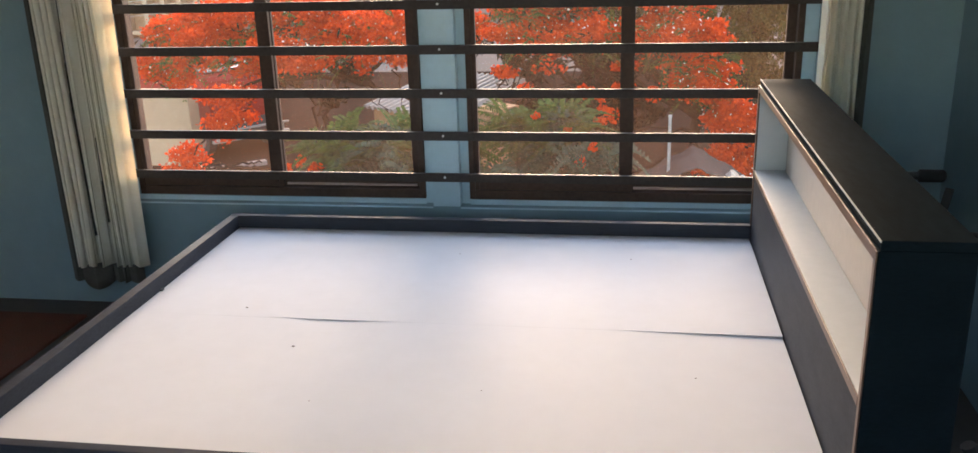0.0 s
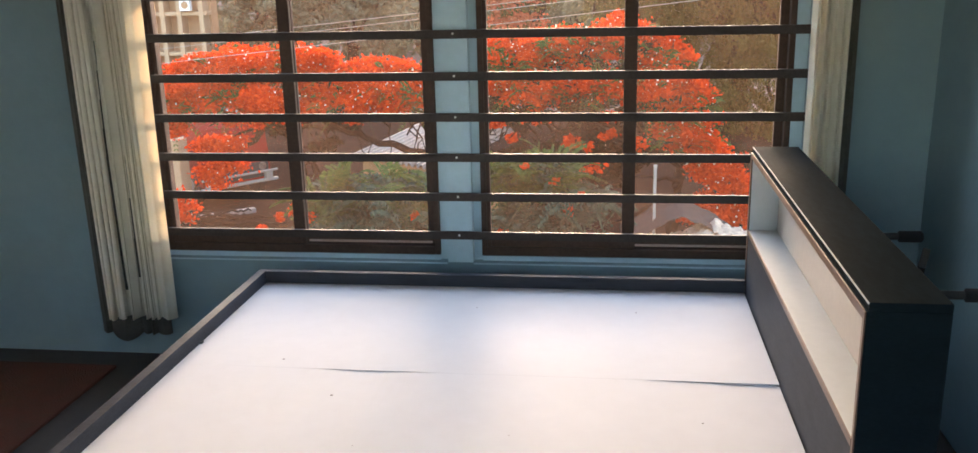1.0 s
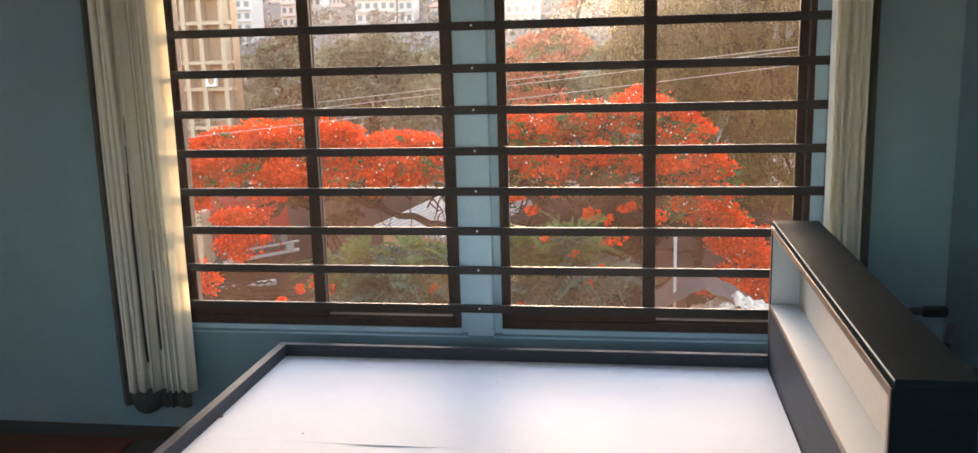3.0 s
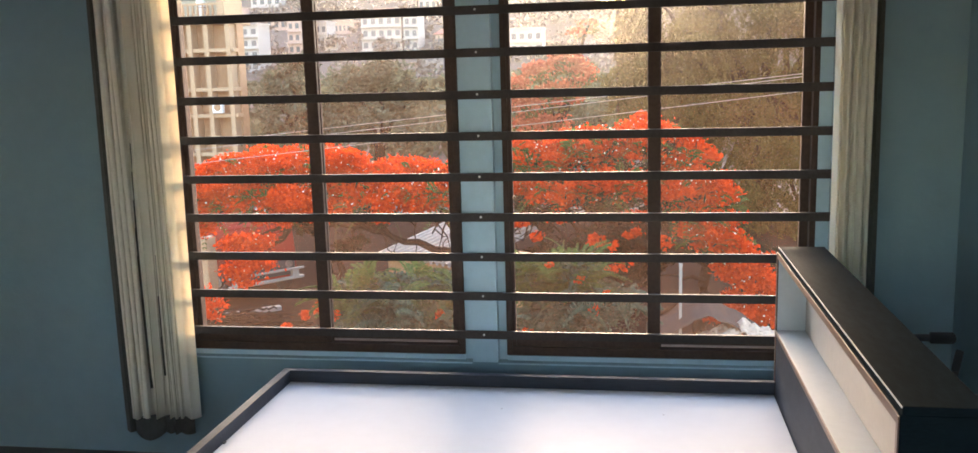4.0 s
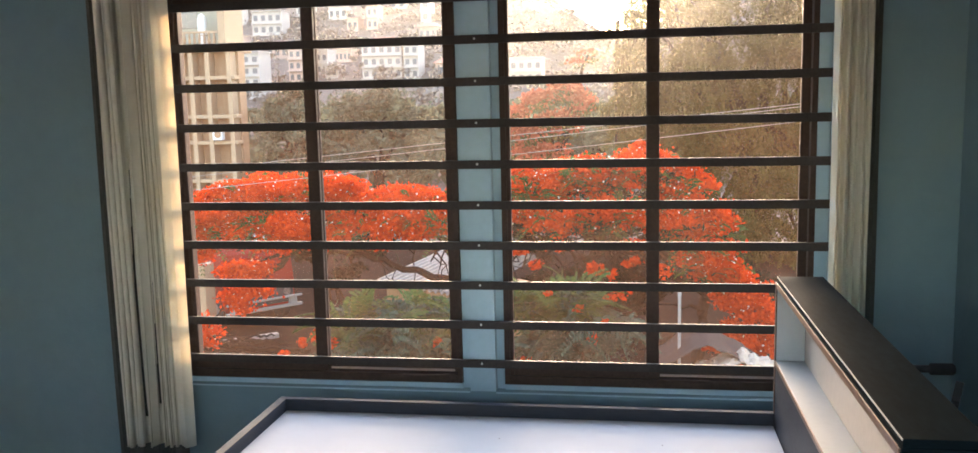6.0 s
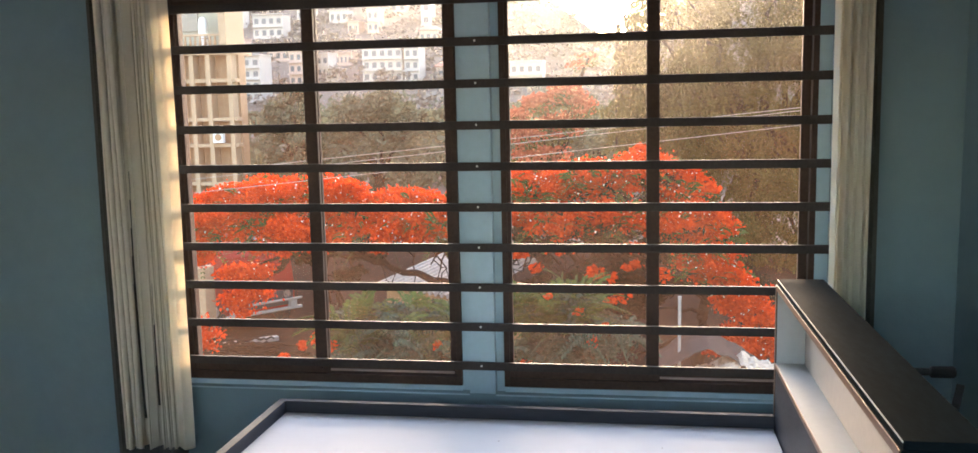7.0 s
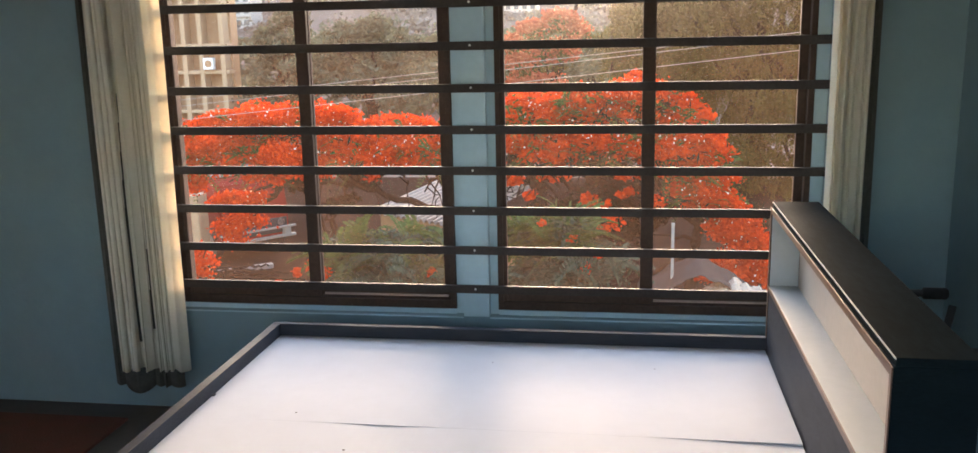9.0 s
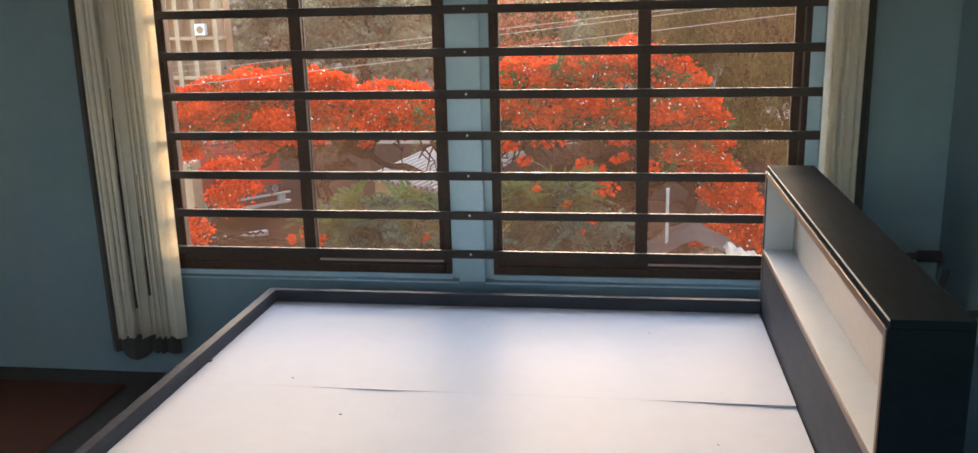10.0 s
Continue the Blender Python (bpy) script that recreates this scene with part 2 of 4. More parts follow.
# recessed reveals round each window
bm = box(WL - 0.045, WL, 0.045, BACK, WB - 0.02, WT + 0.03)
box(WR, WR + 0.045, 0.045, BACK, WB - 0.02, WT + 0.03, bm=bm)
for s in (-1, 1):
    a, b = sorted((s * 0.052, s * 0.088))
    box(a, b, 0.058, BACK, WB - 0.02, WT + 0.03, bm=bm)
    a, b = sorted((s * 0.088, s * 1.275))
    box(a, b, 0.045, BACK, WT, WT + 0.03, bm=bm)
    box(a, b, 0.045, BACK, WB - 0.02, WB, bm=bm)
structure("trim_window_reveal", bm, M_TRIM, "pale blue painted stepped reveal round the windows", "window reveal")

bm = box(-1.32, -0.054, 0.009, 0.05, WB - 0.027, WB - 0.021, bevel=0.002)
box(0.054, 1.32, 0.009, 0.05, WB - 0.027, WB - 0.021, bevel=0.002, bm=bm)
structure("trim_sill", bm, M_TRIM, "narrow painted window ledge", "window sill")

structure("wall_east", box(X1, X1 + 0.2, YB, FACE - 0.001, -0.2, ZC + 0.2), M_WALL, "blue-grey painted side wall beside the headboard", "wall")
# The opening is added out of view to brighten the opposite wall
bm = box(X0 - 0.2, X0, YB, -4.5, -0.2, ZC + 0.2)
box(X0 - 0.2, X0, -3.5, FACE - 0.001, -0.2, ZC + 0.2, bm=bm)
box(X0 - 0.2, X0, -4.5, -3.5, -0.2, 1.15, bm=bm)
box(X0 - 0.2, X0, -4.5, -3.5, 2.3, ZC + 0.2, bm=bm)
structure("wall_west", bm, M_PLAIN, "unseen pale side wall with an opening added for fill light", "wall")
# Another added opening, behind the camera, to fill the window wall and curtains
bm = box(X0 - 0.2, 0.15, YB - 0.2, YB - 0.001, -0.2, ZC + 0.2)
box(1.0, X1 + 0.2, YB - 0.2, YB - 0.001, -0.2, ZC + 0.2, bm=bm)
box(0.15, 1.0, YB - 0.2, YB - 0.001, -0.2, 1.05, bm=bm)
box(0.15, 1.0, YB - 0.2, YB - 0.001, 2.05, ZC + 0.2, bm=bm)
structure("wall_south", bm, M_PLAIN, "unseen pale rear wall with an opening added for fill light", "wall")
structure("ceiling", box(X0, X1, YB, FACE, ZC, ZC + 0.2), M_CEIL, "plain white painted ceiling", "ceiling")

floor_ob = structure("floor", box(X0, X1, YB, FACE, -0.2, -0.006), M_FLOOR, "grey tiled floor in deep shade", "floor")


# ---- windows ----
def sliding_window(name, x0, x1, xm, label):
    """Two-sash sliding window: outer frame, two sashes on two tracks, panes, pale strip for light under the sash."""
    w = tagged(thing(name, label, "window"), kind="structure")
    part("window_frame", box(x0, x0 + 0.022, 0.05, 0.13, WB, WT, 0.002), M_FRAME, w)
    part("window_frame", box(x1 - 0.022, x1, 0.05, 0.13, WB, WT, 0.002), M_FRAME, w)
    part("window_frame", box(x0 + 0.022, x1 - 0.022, 0.05, 0.13, WB, WB + 0.036, 0.002), M_FRAME, w)
    part("window_frame", box(x0 + 0.022, x1 - 0.022, 0.05, 0.13, WT - 0.03, WT, 0.002), M_FRAME, w)
    a, b = x0 + 0.018, x1 - 0.018
    zb, zt = WB + 0.036, WT - 0.03
    for k, (p, q, y) in enumerate(((a, xm + 0.025, 0.058), (xm - 0.025, b, 0.088))):
        sash = new("sash", mesh_of("sash", box(p, p + (0.02 if k == 0 else 0.05), y, y + 0.018, zb, zt, 0.002), M_FRAME))
        sash.parent = w
        part("stile", box(q - (0.05 if k == 0 else 0.036), q, y, y + 0.018, zb, zt, 0.002), M_FRAME, sash)
        part("rail", box(p + 0.02, q - 0.02, y + 0.001, y + 0.017, zb, zb + 0.05, 0.002), M_FRAME, sash)
        part("rail", box(p + 0.02, q - 0.02, y + 0.001, y + 0.017, zt - 0.04, zt, 0.002), M_FRAME, sash)
        pane = part("pane", box(p + 0.015, q - 0.015, y + 0.007, y + 0.011, zb + 0.045, zt - 0.035), M_GLASS, sash, "clear pane with an added haze film")
        pane.visible_shadow = False
        part("sealing_strip", box(p + 0.02, q - 0.02, y - 0.003, y, zb + 0.046, zb + 0.050), M_LIGHT_STRIP, sash)
    # pale strip in place of light coming through under the sash
    part("sash_light_strip", box(xm + 0.03, b - 0.02, 0.078, 0.0865, zb + 0.004, zb + 0.013, 0.001), M_LIGHT_STRIP, w, "pale strip for daylight under the sash")
    part("lock_tab", box(xm - 0.012, xm + 0.004, 0.048, 0.058, zb + 0.02, zb + 0.06, 0.002), M_FRAME, w)
    return w


sliding_window("window_1", WL, -0.090, -0.688, "dark brown aluminium sliding window with haze-veiled panes")
sliding_window("window_2", 0.084, WR, 0.674, "dark brown aluminium sliding window with haze-veiled panes")

# ---- security bars ----
bar = thing("security_bar", "flat dark steel bar screwed across both windows", "window bar", "bars across the windows", at=(0, 0, 0.56))
part("bar", box(-1.345, 1.345, -0.002, 0.0105, -0.0165, 0.0165, 0.002), M_BAR, bar)
for x in (-1.32, 0.0, 1.32):
    part("screw", tube([(x, -0.0045, 0.002), (x, -0.0015, 0.002)], 0.0045, 8), M_SCREW, bar)
for k in range(1, 10):
    copy_thing(bar, pose(0, 0, 0.56 + 0.16 * k))


# ---- curtains ----
def curtain(name, x0, x1, ymid, z0, z1, folds, depth, material, label, seed, wave, thick=0.003, pleats=None, shade_slits=()):
    """Hanging cloth: uneven pleats that drift and widen towards an uneven hem."""
    rnd = random.Random(seed)
    nx, nz = 280, 44
    cuts = sorted([0.0, 1.0] + [(i + rnd.uniform(-0.30, 0.30)) / folds for i in range(1, folds)])
    amps = [rnd.uniform(0.55, 1.25) for _ in range(folds)]
    if pleats:
        cuts, amps = pleats
        folds = len(amps)
    lean = [rnd.uniform(-0.02, 0.02) for _ in range(folds + 1)]
    bm = bmesh.new()
    grid = []
    for j in range(nz + 1):
        v = j / nz
        row = []
        for i in range(nx + 1):
            u = i / nx
            k = max(q for q in range(folds) if cuts[q] <= u)
            f = (u - cuts[k]) / (cuts[k + 1] - cuts[k])
            calm = 0.75 + 0.25 * math.sin(2.2 * v + k)
            y = -depth * amps[k] * calm * (1 - abs(2 * f - 1) ** (3.0 if amps[k] > 1 else 1.6))
            x = x0 + (x1 - x0) * u + (lean[k] * (1 - f) + lean[k + 1] * f) * v * (1 - u) * u * 4
            x += 0.012 * math.sin(2 * math.pi * f) * amps[k]
            y += 0.006 * math.sin(7 * v + 3 * k) + 0.004 * noise.noise(Vector((u * 9, v * 5, seed)))
            hem = wave * (1 - (2 * f - 1) ** 4) * (1.0 if amps[k] > 1 else 0.22)
            z = z1 + (z0 - hem - z1) * v
            row.append(bm.verts.new((x, ymid + y, z)))
        grid.append(row)
    for a, b in zip(grid, grid[1:]):
        v = grid.index(a) / nz
        for i in range(nx):
            if not any(u0 + 0.5 * (u1 - u0) * max(0.0, 1 - (v - v0) / 0.3) < i / nx < u1 and v0 < v < v1 for u0, u1, v0, v1 in shade_slits):
                bm.faces.new((a[i], a[i + 1], b[i + 1], b[i]))
    ob = part(name, bm, material, smooth=True)
    md = ob.modifiers.new("thickness", "SOLIDIFY")
    md.thickness = thick
    return tagged(ob, label, "curtain")


# two slits in the cloth show the dark lining in place of fold shade
curtain("curtain", -1.502, -1.205, -0.078, 0.205, ZC, 7, 0.062, M_CURTAIN, "cream pleated cloth curtain drawn aside, reaching below the sill", 4, 0.026,
        pleats=([0, 0.06, 0.115, 0.17, 0.205, 0.265, 0.49, 0.535, 0.60, 0.66, 0.72, 1.0],
                [0.70, 1.0, 0.85, 0.9, -0.5, 0.62, -0.4, 0.5, 0.6, 0.7, 0.45]),
        shade_slits=((0.215, 0.262, 0.45, 0.95), (0.497, 0.532, 0.6, 0.93)))
curtain("curtain", 1.302, 1.436, -0.070, 0.205, ZC, 4, 0.06, M_CURTAIN, "cream pleated cloth curtain gathered narrow behind the headboard", 9, 0.012,
        pleats=([0, 0.22, 0.40, 0.46, 0.68, 0.84, 1.0], [0.75, 0.8, 0.2, 0.95, 0.7, 0.6]))
curtain("lining_curtain", -1.592, -1.272, -0.018, 0.105, ZC, 4, 0.03, M_LINING, "dark lining curtain hanging behind the cream one", 5, 0.03,
        pleats=([0, 0.12, 0.56, 0.66, 0.82, 1.0], [0.4, 1.3, 0.3, 0.5, 0.4]))
curtain("lining_curtain", 1.335, 1.478, -0.018, 0.085, ZC, 3, 0.03, M_LINING, "dark lining curtain hanging behind the cream one", 6, 0.008)

# ---- rug ----
rug = bmesh.new()
box(-2.65, -1.475, -2.9, -0.15, -0.004, 0.008, 0.003, bm=rug)
tagged(part("rug", rug, M_RUG), "rust-red woven floor rug beside the bed", "rug")

# ---- bed ----
HX0, HX1, HY0, HY1, HZ = 1.104, 1.266, -1.775, -0.18, 0.962
DECK, RAIL = 0.415, 0.462
BX0, BX1 = -0.782, HX0
bed = thing("bed", "bare storage bed with dark laminate frame and white lids", "bed", at=(0, 0, 0))
part("side_rail", box(BX0, BX1, HY1 - 0.026, HY1, 0.0, RAIL, 0.002), M_RAIL, bed)
part("side_rail", box(BX0, BX1, HY0, HY0 + 0.026, 0.0, RAIL, 0.002), M_RAIL, bed)
part("footboard", box(BX0, BX0 + 0.032, HY0 + 0.027, HY1 - 0.027, 0.0, RAIL, 0.002), M_RAIL, bed)
part("inner_support", box(BX0 + 0.04, BX1 - 0.01, -1.01, -0.97, 0.0, DECK - 0.03), M_WOOD, bed)


def lid(y0, y1, sag_edge):
    bm = bmesh.new()
    nx = 60
    xs = [BX0 + 0.034 + (BX1 - 0.003 - BX0 - 0.034) * i / nx for i in range(nx + 1)]

    def dip(x):
        u = (x - BX0) / (BX1 - BX0)
        d = 0.0032 * math.exp(-(((u - 0.345) / 0.06) ** 2))
        d += 0.0055 * max(0.0, (u - 0.78) / 0.22) ** 0.8 if u > 0.78 else 0.0
        return d if sag_edge else 0.0
    rows = []
    for y, edge in ((y0, 0.0), ((y0 * 0.4 + y1 * 0.6), 0.3), (y1 - 0.004, 1.0), (y1, 1.0)):
        rows.append([bm.verts.new((x, y, DECK - dip(x) * edge)) for x in xs])
    low = [[bm.verts.new((v.co.x, v.co.y, DECK - 0.022)) for v in (r[0], r[-1])] for r in rows]
    for a, b in zip(rows, rows[1:]):
        for i in range(nx):
            bm.faces.new((a[i], a[i + 1], b[i + 1], b[i]))
    bm.faces.new(rows[0][::-1] + [low[0][0], low[0][1]])
    bm.faces.new(rows[-1] + [low[-1][1], low[-1][0]])
    return bm


part("lid", lid(-0.98862, HY1 - 0.028, False), M_DECK, bed, "white laminate lid")
part("lid", lid(HY0 + 0.028, -0.989, True), M_DECK, bed, "white laminate lid, slightly warped")
part("hinge_knob", box(BX0 + 0.033, BX0 + 0.043, -0.83, -0.815, DECK, DECK + 0.006, 0.002), M_BLACK, bed)

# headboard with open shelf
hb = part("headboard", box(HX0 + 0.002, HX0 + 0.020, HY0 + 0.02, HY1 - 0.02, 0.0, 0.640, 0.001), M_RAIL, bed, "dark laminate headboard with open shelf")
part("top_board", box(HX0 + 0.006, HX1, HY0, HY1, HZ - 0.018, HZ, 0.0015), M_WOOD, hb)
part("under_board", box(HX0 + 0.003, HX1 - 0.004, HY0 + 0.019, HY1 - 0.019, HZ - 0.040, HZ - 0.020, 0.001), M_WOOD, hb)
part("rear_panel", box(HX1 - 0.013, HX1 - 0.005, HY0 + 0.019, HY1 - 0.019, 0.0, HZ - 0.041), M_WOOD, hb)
part("edge_band", box(HX0 + 0.0045, HX0 + 0.006, HY0 + 0.001, HY1 - 0.001, HZ - 0.004, HZ - 0.0005), M_NICHE, hb, "thin pale edge strip")
part("edge_band", box(HX0, HX0 + 0.003, HY0 + 0.019, HY1 - 0.019, HZ - 0.040, HZ - 0.020, 0.0005), M_EDGE, hb, "brown edge strip")
for y in (HY0, HY1 - 0.018):
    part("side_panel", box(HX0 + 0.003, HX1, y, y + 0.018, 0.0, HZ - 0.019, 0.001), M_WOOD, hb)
    part("edge_band", box(HX0 - 0.001, HX0 + 0.002, y + 0.002, y + 0.016, 0.01, HZ - 0.02, 0.0005), M_EDGE, hb, "brown edge strip")
part("shelf", box(HX0 + 0.003, HX0 + 0.102, HY0 + 0.019, HY1 - 0.019, 0.641, 0.657, 0.001), M_NICHE, hb, "pale shelf board")
part("edge_band", box(HX0 - 0.001, HX0 + 0.002, HY0 + 0.019, HY1 - 0.019, 0.640, 0.658, 0.0005), M_EDGE, hb, "brown edge strip")
part("back_panel", box(HX0 + 0.103, HX0 + 0.111, HY0 + 0.019, HY1 - 0.019, 0.0, HZ - 0.041), M_BACKING, hb, "warm grey shelf back")
for y0, y1 in ((HY0 + 0.0185, HY0 + 0.022), (HY1 - 0.022, HY1 - 0.0185)):
    part("liner", box(HX0 + 0.004, HX0 + 0.102, y0, y1, 0.658, HZ - 0.041), M_NICHE, hb)

# ---- exercise frame behind the headboard ----
fr = thing("exercise_frame", "black metal exercise frame with foam grips behind the headboard", "exercise equipment", at=(0, 0, 0))
for y, z in ((-0.50, 0.727), (-1.10, 0.742)):
    part("handle_bar", tube([(1.30, y, z), (1.55, y, z)], 0.012, 10), M_BLACK, fr)
    part("grip", tube([(1.535, y, z), (1.54, y, z), (1.607, y, z), (1.613, y, z)], [0.012, 0.019, 0.019, 0.014], 14), M_FOAM, fr, smooth=True)
    part("upright", tube([(1.31, y, 0.0), (1.31, y, z)], 0.013, 10), M_BLACK, fr)
part("pedal", box(-0.012, 0.012, -0.035, 0.035, -0.008, 0.008, 0.004), M_BLACK, fr).matrix_local = pose(1.585, -0.62, 0.69, 50, 10, -20)
part("pedal_arm", tube([(1.585, -0.62, 0.685), (1.52, -0.70, 0.40), (1.31, -0.80, 0.40)], 0.010, 8), M_BLACK, fr)
part("leg", tube([(1.33, -1.52, 0.0), (1.46, -1.50, 0.30), (1.62, -1.48, 0.62)], 0.016, 10), M_BLACK, fr)
part("leg", tube([(1.66, -1.50, 0.0), (1.46, -1.50, 0.30), (1.40, -1.50, 0.42)], 0.016, 10), M_BLACK, fr)
part("cross_bar", tube([(1.31, -0.50, 0.06), (1.31, -1.52, 0.06)], 0.015, 10), M_BLACK, fr)

# ---- crumbs on the lids ----
bm = bmesh.new()
rnd = random.Random(3)
for x, y, r in ((-0.19, -1.17, 0.005), (-0.42, -0.93, 0.004), (0.13, -0.43, 0.003), (0.70, -0.44, 0.003), (0.86, -1.25, 0.003), (0.35, -1.36, 0.002), (-0.05, -1.45, 0.002)):
    q = bmesh.ops.create_icosphere(bm, subdivisions=1, radius=r * 0.65)
    for v in q["verts"]:
        v.co = Vector((v.co.x * 1.6, v.co.y, v.co.z * 0.5)) + Vector((x, y, DECK + r * 0.4))
tagged(part("crumbs", bm, M_CRUMB), "tiny dark crumbs on the white lids", "crumbs", kind="stuff")

# ================= outside =================
GZ = -4.4


def ridge_rise(u):
    """Height of the far ridge over the town, by bearing: it falls off to a low saddle."""
    u = min(max(u, -300.0), 300.0)
    # last term: unseen rise added behind the tall tree to block bright sky
    return 76.0 - 40.0 / (1 + math.exp(-(u + 19.0) / 5.5)) + 24.0 / (1 + math.exp(-(u - 8.0) / 3.0))


def hill_height(x, y):
    """Flat town ground that climbs to a long ridge."""
    climb = min(max((y - 200.0) / 320.0, 0.0), 1.0)
    rough = 2.2 * noise.noise(Vector((x * 0.03, y * 0.03, 0.3))) + 1.0 * noise.noise(Vector((x * 0.11, y * 0.11, 2.0)))
    return GZ + climb * (ridge_rise(240.0 * x / max(y, 60.0)) + rough * 1.5)


def hillside_spot(u, z):
    """The place on the slope along a bearing (u, z given 240 m out)."""
    e = (z - 1.6) / 243.5
    y = (1.6 + 3.5 * e - GZ + 200.0 * ridge_rise(u) / 320.0) / (ridge_rise(u) / 320.0 - e)
    y = min(max(y, 205.0), 505.0)
    return 0.6 + (u - 0.6) * (y + 3.5) / 243.5, y


bm = bmesh.new()
xs = [-1500, -900, -600, -450] + [-340 + 7 * i for i in range(70)] + [170, 220, 300, 450, 700, 1500]
ys = [-60, -20, 0.3, 20, 40, 60, 100, 150, 190, 200] + [207 + 7 * i for i in range(46)] + [540, 600, 800, 1400, 3000]
rows = [[bm.verts.new((x, y, hill_height(x, y))) for x in xs] for y in ys]
for a, b in zip(rows, rows[1:]):
    for i in range(len(xs) - 1):
        bm.faces.new((a[i], a[i + 1], b[i + 1], b[i]))
structure("ground", bm, M_GROUND, "dry brown ground rising to a hazy hillside", "ground")
structure("road", box(-26, 9, 14.2, 33, GZ - 0.1, GZ + 0.05), M_ROAD, "worn grey asphalt yard below the window", "road")
structure("kerb", box(-0.9, 0.9, -0.1, 0.1, 0.05, 0.17, 0.02), M_WHITEPAINT, "short pale concrete kerb", "kerb").matrix_world = pose(-9.2, 17.9, GZ, 0, 0, 38)
structure("wall_base", box(X0 - 0.2, X1 + 0.2, YB - 0.2, BACK, GZ - 0.2, -0.203), M_BEIGE, "plastered lower storeys of the house", "wall")


# ---- trees ----
def scatter(name, centers, count, size, material, parent, seed, shell=0.6, aspect=0.5, droop=0.0, top=0.0, label="", per=26, puff=0.09, hang=0.55, loose=0.28):
    """A crown of many small leaves or petals spread through uneven clumps."""
    rng = np.random.default_rng(seed)
    c = np.array([k[:3] for k in centers], float)
    r = np.array([k[3:6] for k in centers], float)
    vol = (r[:, 0] * r[:, 1] * r[:, 2]) ** (2 / 3)
    pick = rng.choice(len(c), size=count, p=vol / vol.sum())
    d = rng.normal(size=(count, 3))
    if top:
        d[:, 2] = np.where(rng.random(count) < top, np.abs(d[:, 2]), d[:, 2])
    d /= np.linalg.norm(d, axis=1)[:, None]
    rad = shell + (1 - shell) * rng.random(count) ** 0.5
    # clumps: pull each leaf towards one of many twig ends
    p = c[pick] + d * rad[:, None] * r[pick]
    twigs = p[rng.choice(count, size=max(8, count // per), replace=False)]
    near = rng.integers(0, len(twigs), size=count)
    keep = rng.random(count) > loose
    spread = np.linalg.norm(r, axis=1).mean() * puff
    p = np.where(keep[:, None], twigs[near] + rng.normal(size=(count, 3)) * spread * np.array([1.3, 1.0, hang]), p)
    a = rng.normal(size=(count, 3))
    a[:, 2] -= droop
    a /= np.linalg.norm(a, axis=1)[:, None]
    b = np.cross(a, rng.normal(size=(count, 3)))
    b /= np.linalg.norm(b, axis=1)[:, None]
    s = size * (0.55 + 0.9 * rng.random(count))[:, None]
    a, b = a * s, b * s * aspect
    n = np.cross(a, b) / np.maximum(s, 1e-6) * 0.5
    v = np.stack([p - a, p + b + n * 0.3, p + a, p - b + n * 0.3], 1).reshape(-1, 3)
    f = np.arange(count * 4).reshape(-1, 4)
    me = bpy.data.meshes.new(name)
    me.from_pydata(v.tolist(), [], f.tolist())
    me.materials.append(material)
    ob = new(name, me)
    ob.parent = parent
    return tagged(ob, label)


def fronds(name, centers, count, length, leaf, material, parent, seed, droop=0.5, down=0.0, pairs=9, label=""):
    """Feathery sprays: a bent rib with two rows of small leaflets."""
    rng = np.random.default_rng(seed)
    c = np.array([k[:3] for k in centers], float)
    rad = np.array([k[3:6] for k in centers], float)
    vol = (rad[:, 0] * rad[:, 1] * rad[:, 2]) ** (2 / 3)
    pick = rng.choice(len(c), size=count, p=vol / vol.sum())
    d = rng.normal(size=(count, 3))
    d /= np.linalg.norm(d, axis=1)[:, None]
    root = c[pick] + d * (0.35 + 0.6 * rng.random(count))[:, None] * rad[pick]
    way = d * 0.8 + rng.normal(size=(count, 3)) * 0.5
    way[:, 2] = way[:, 2] * 0.5 + 0.25 - down * 2.0
    way /= np.linalg.norm(way, axis=1)[:, None]
    side = np.cross(way, rng.normal(size=(count, 3)) * 0.5 + np.array([0, 0, 1.0]))
    side /= np.linalg.norm(side, axis=1)[:, None]
    ln = length * (0.6 + 0.7 * rng.random(count))
    out = []
    for k in range(pairs):
        t = (k + 0.6) / pairs
        mid = root + way * (ln * t)[:, None]
        mid[:, 2] -= droop * ln * t * t
        w = leaf * (1.15 - 0.8 * abs(t - 0.4)) * (0.8 + 0.4 * rng.random(count))
        tip = way * (ln / pairs * 0.42)[:, None]
        for sgn in (-1, 1):
            reach = side * (sgn * w)[:, None] + way * (w * 0.35)[:, None]
            reach[:, 2] -= w * 0.25
            out.append(np.stack([mid - tip * 0.5, mid + reach * 0.55 - tip, mid + reach, mid + reach * 0.5 + tip], 1))
    v = np.concatenate(out).reshape(-1, 3)
    me = bpy.data.meshes.new(name)
    me.from_pydata(v.tolist(), [], np.arange(len(v)).reshape(-1, 4).tolist())
    me.materials.append(material)
    ob = new(name, me)
    ob.parent = parent
    return tagged(ob, label)


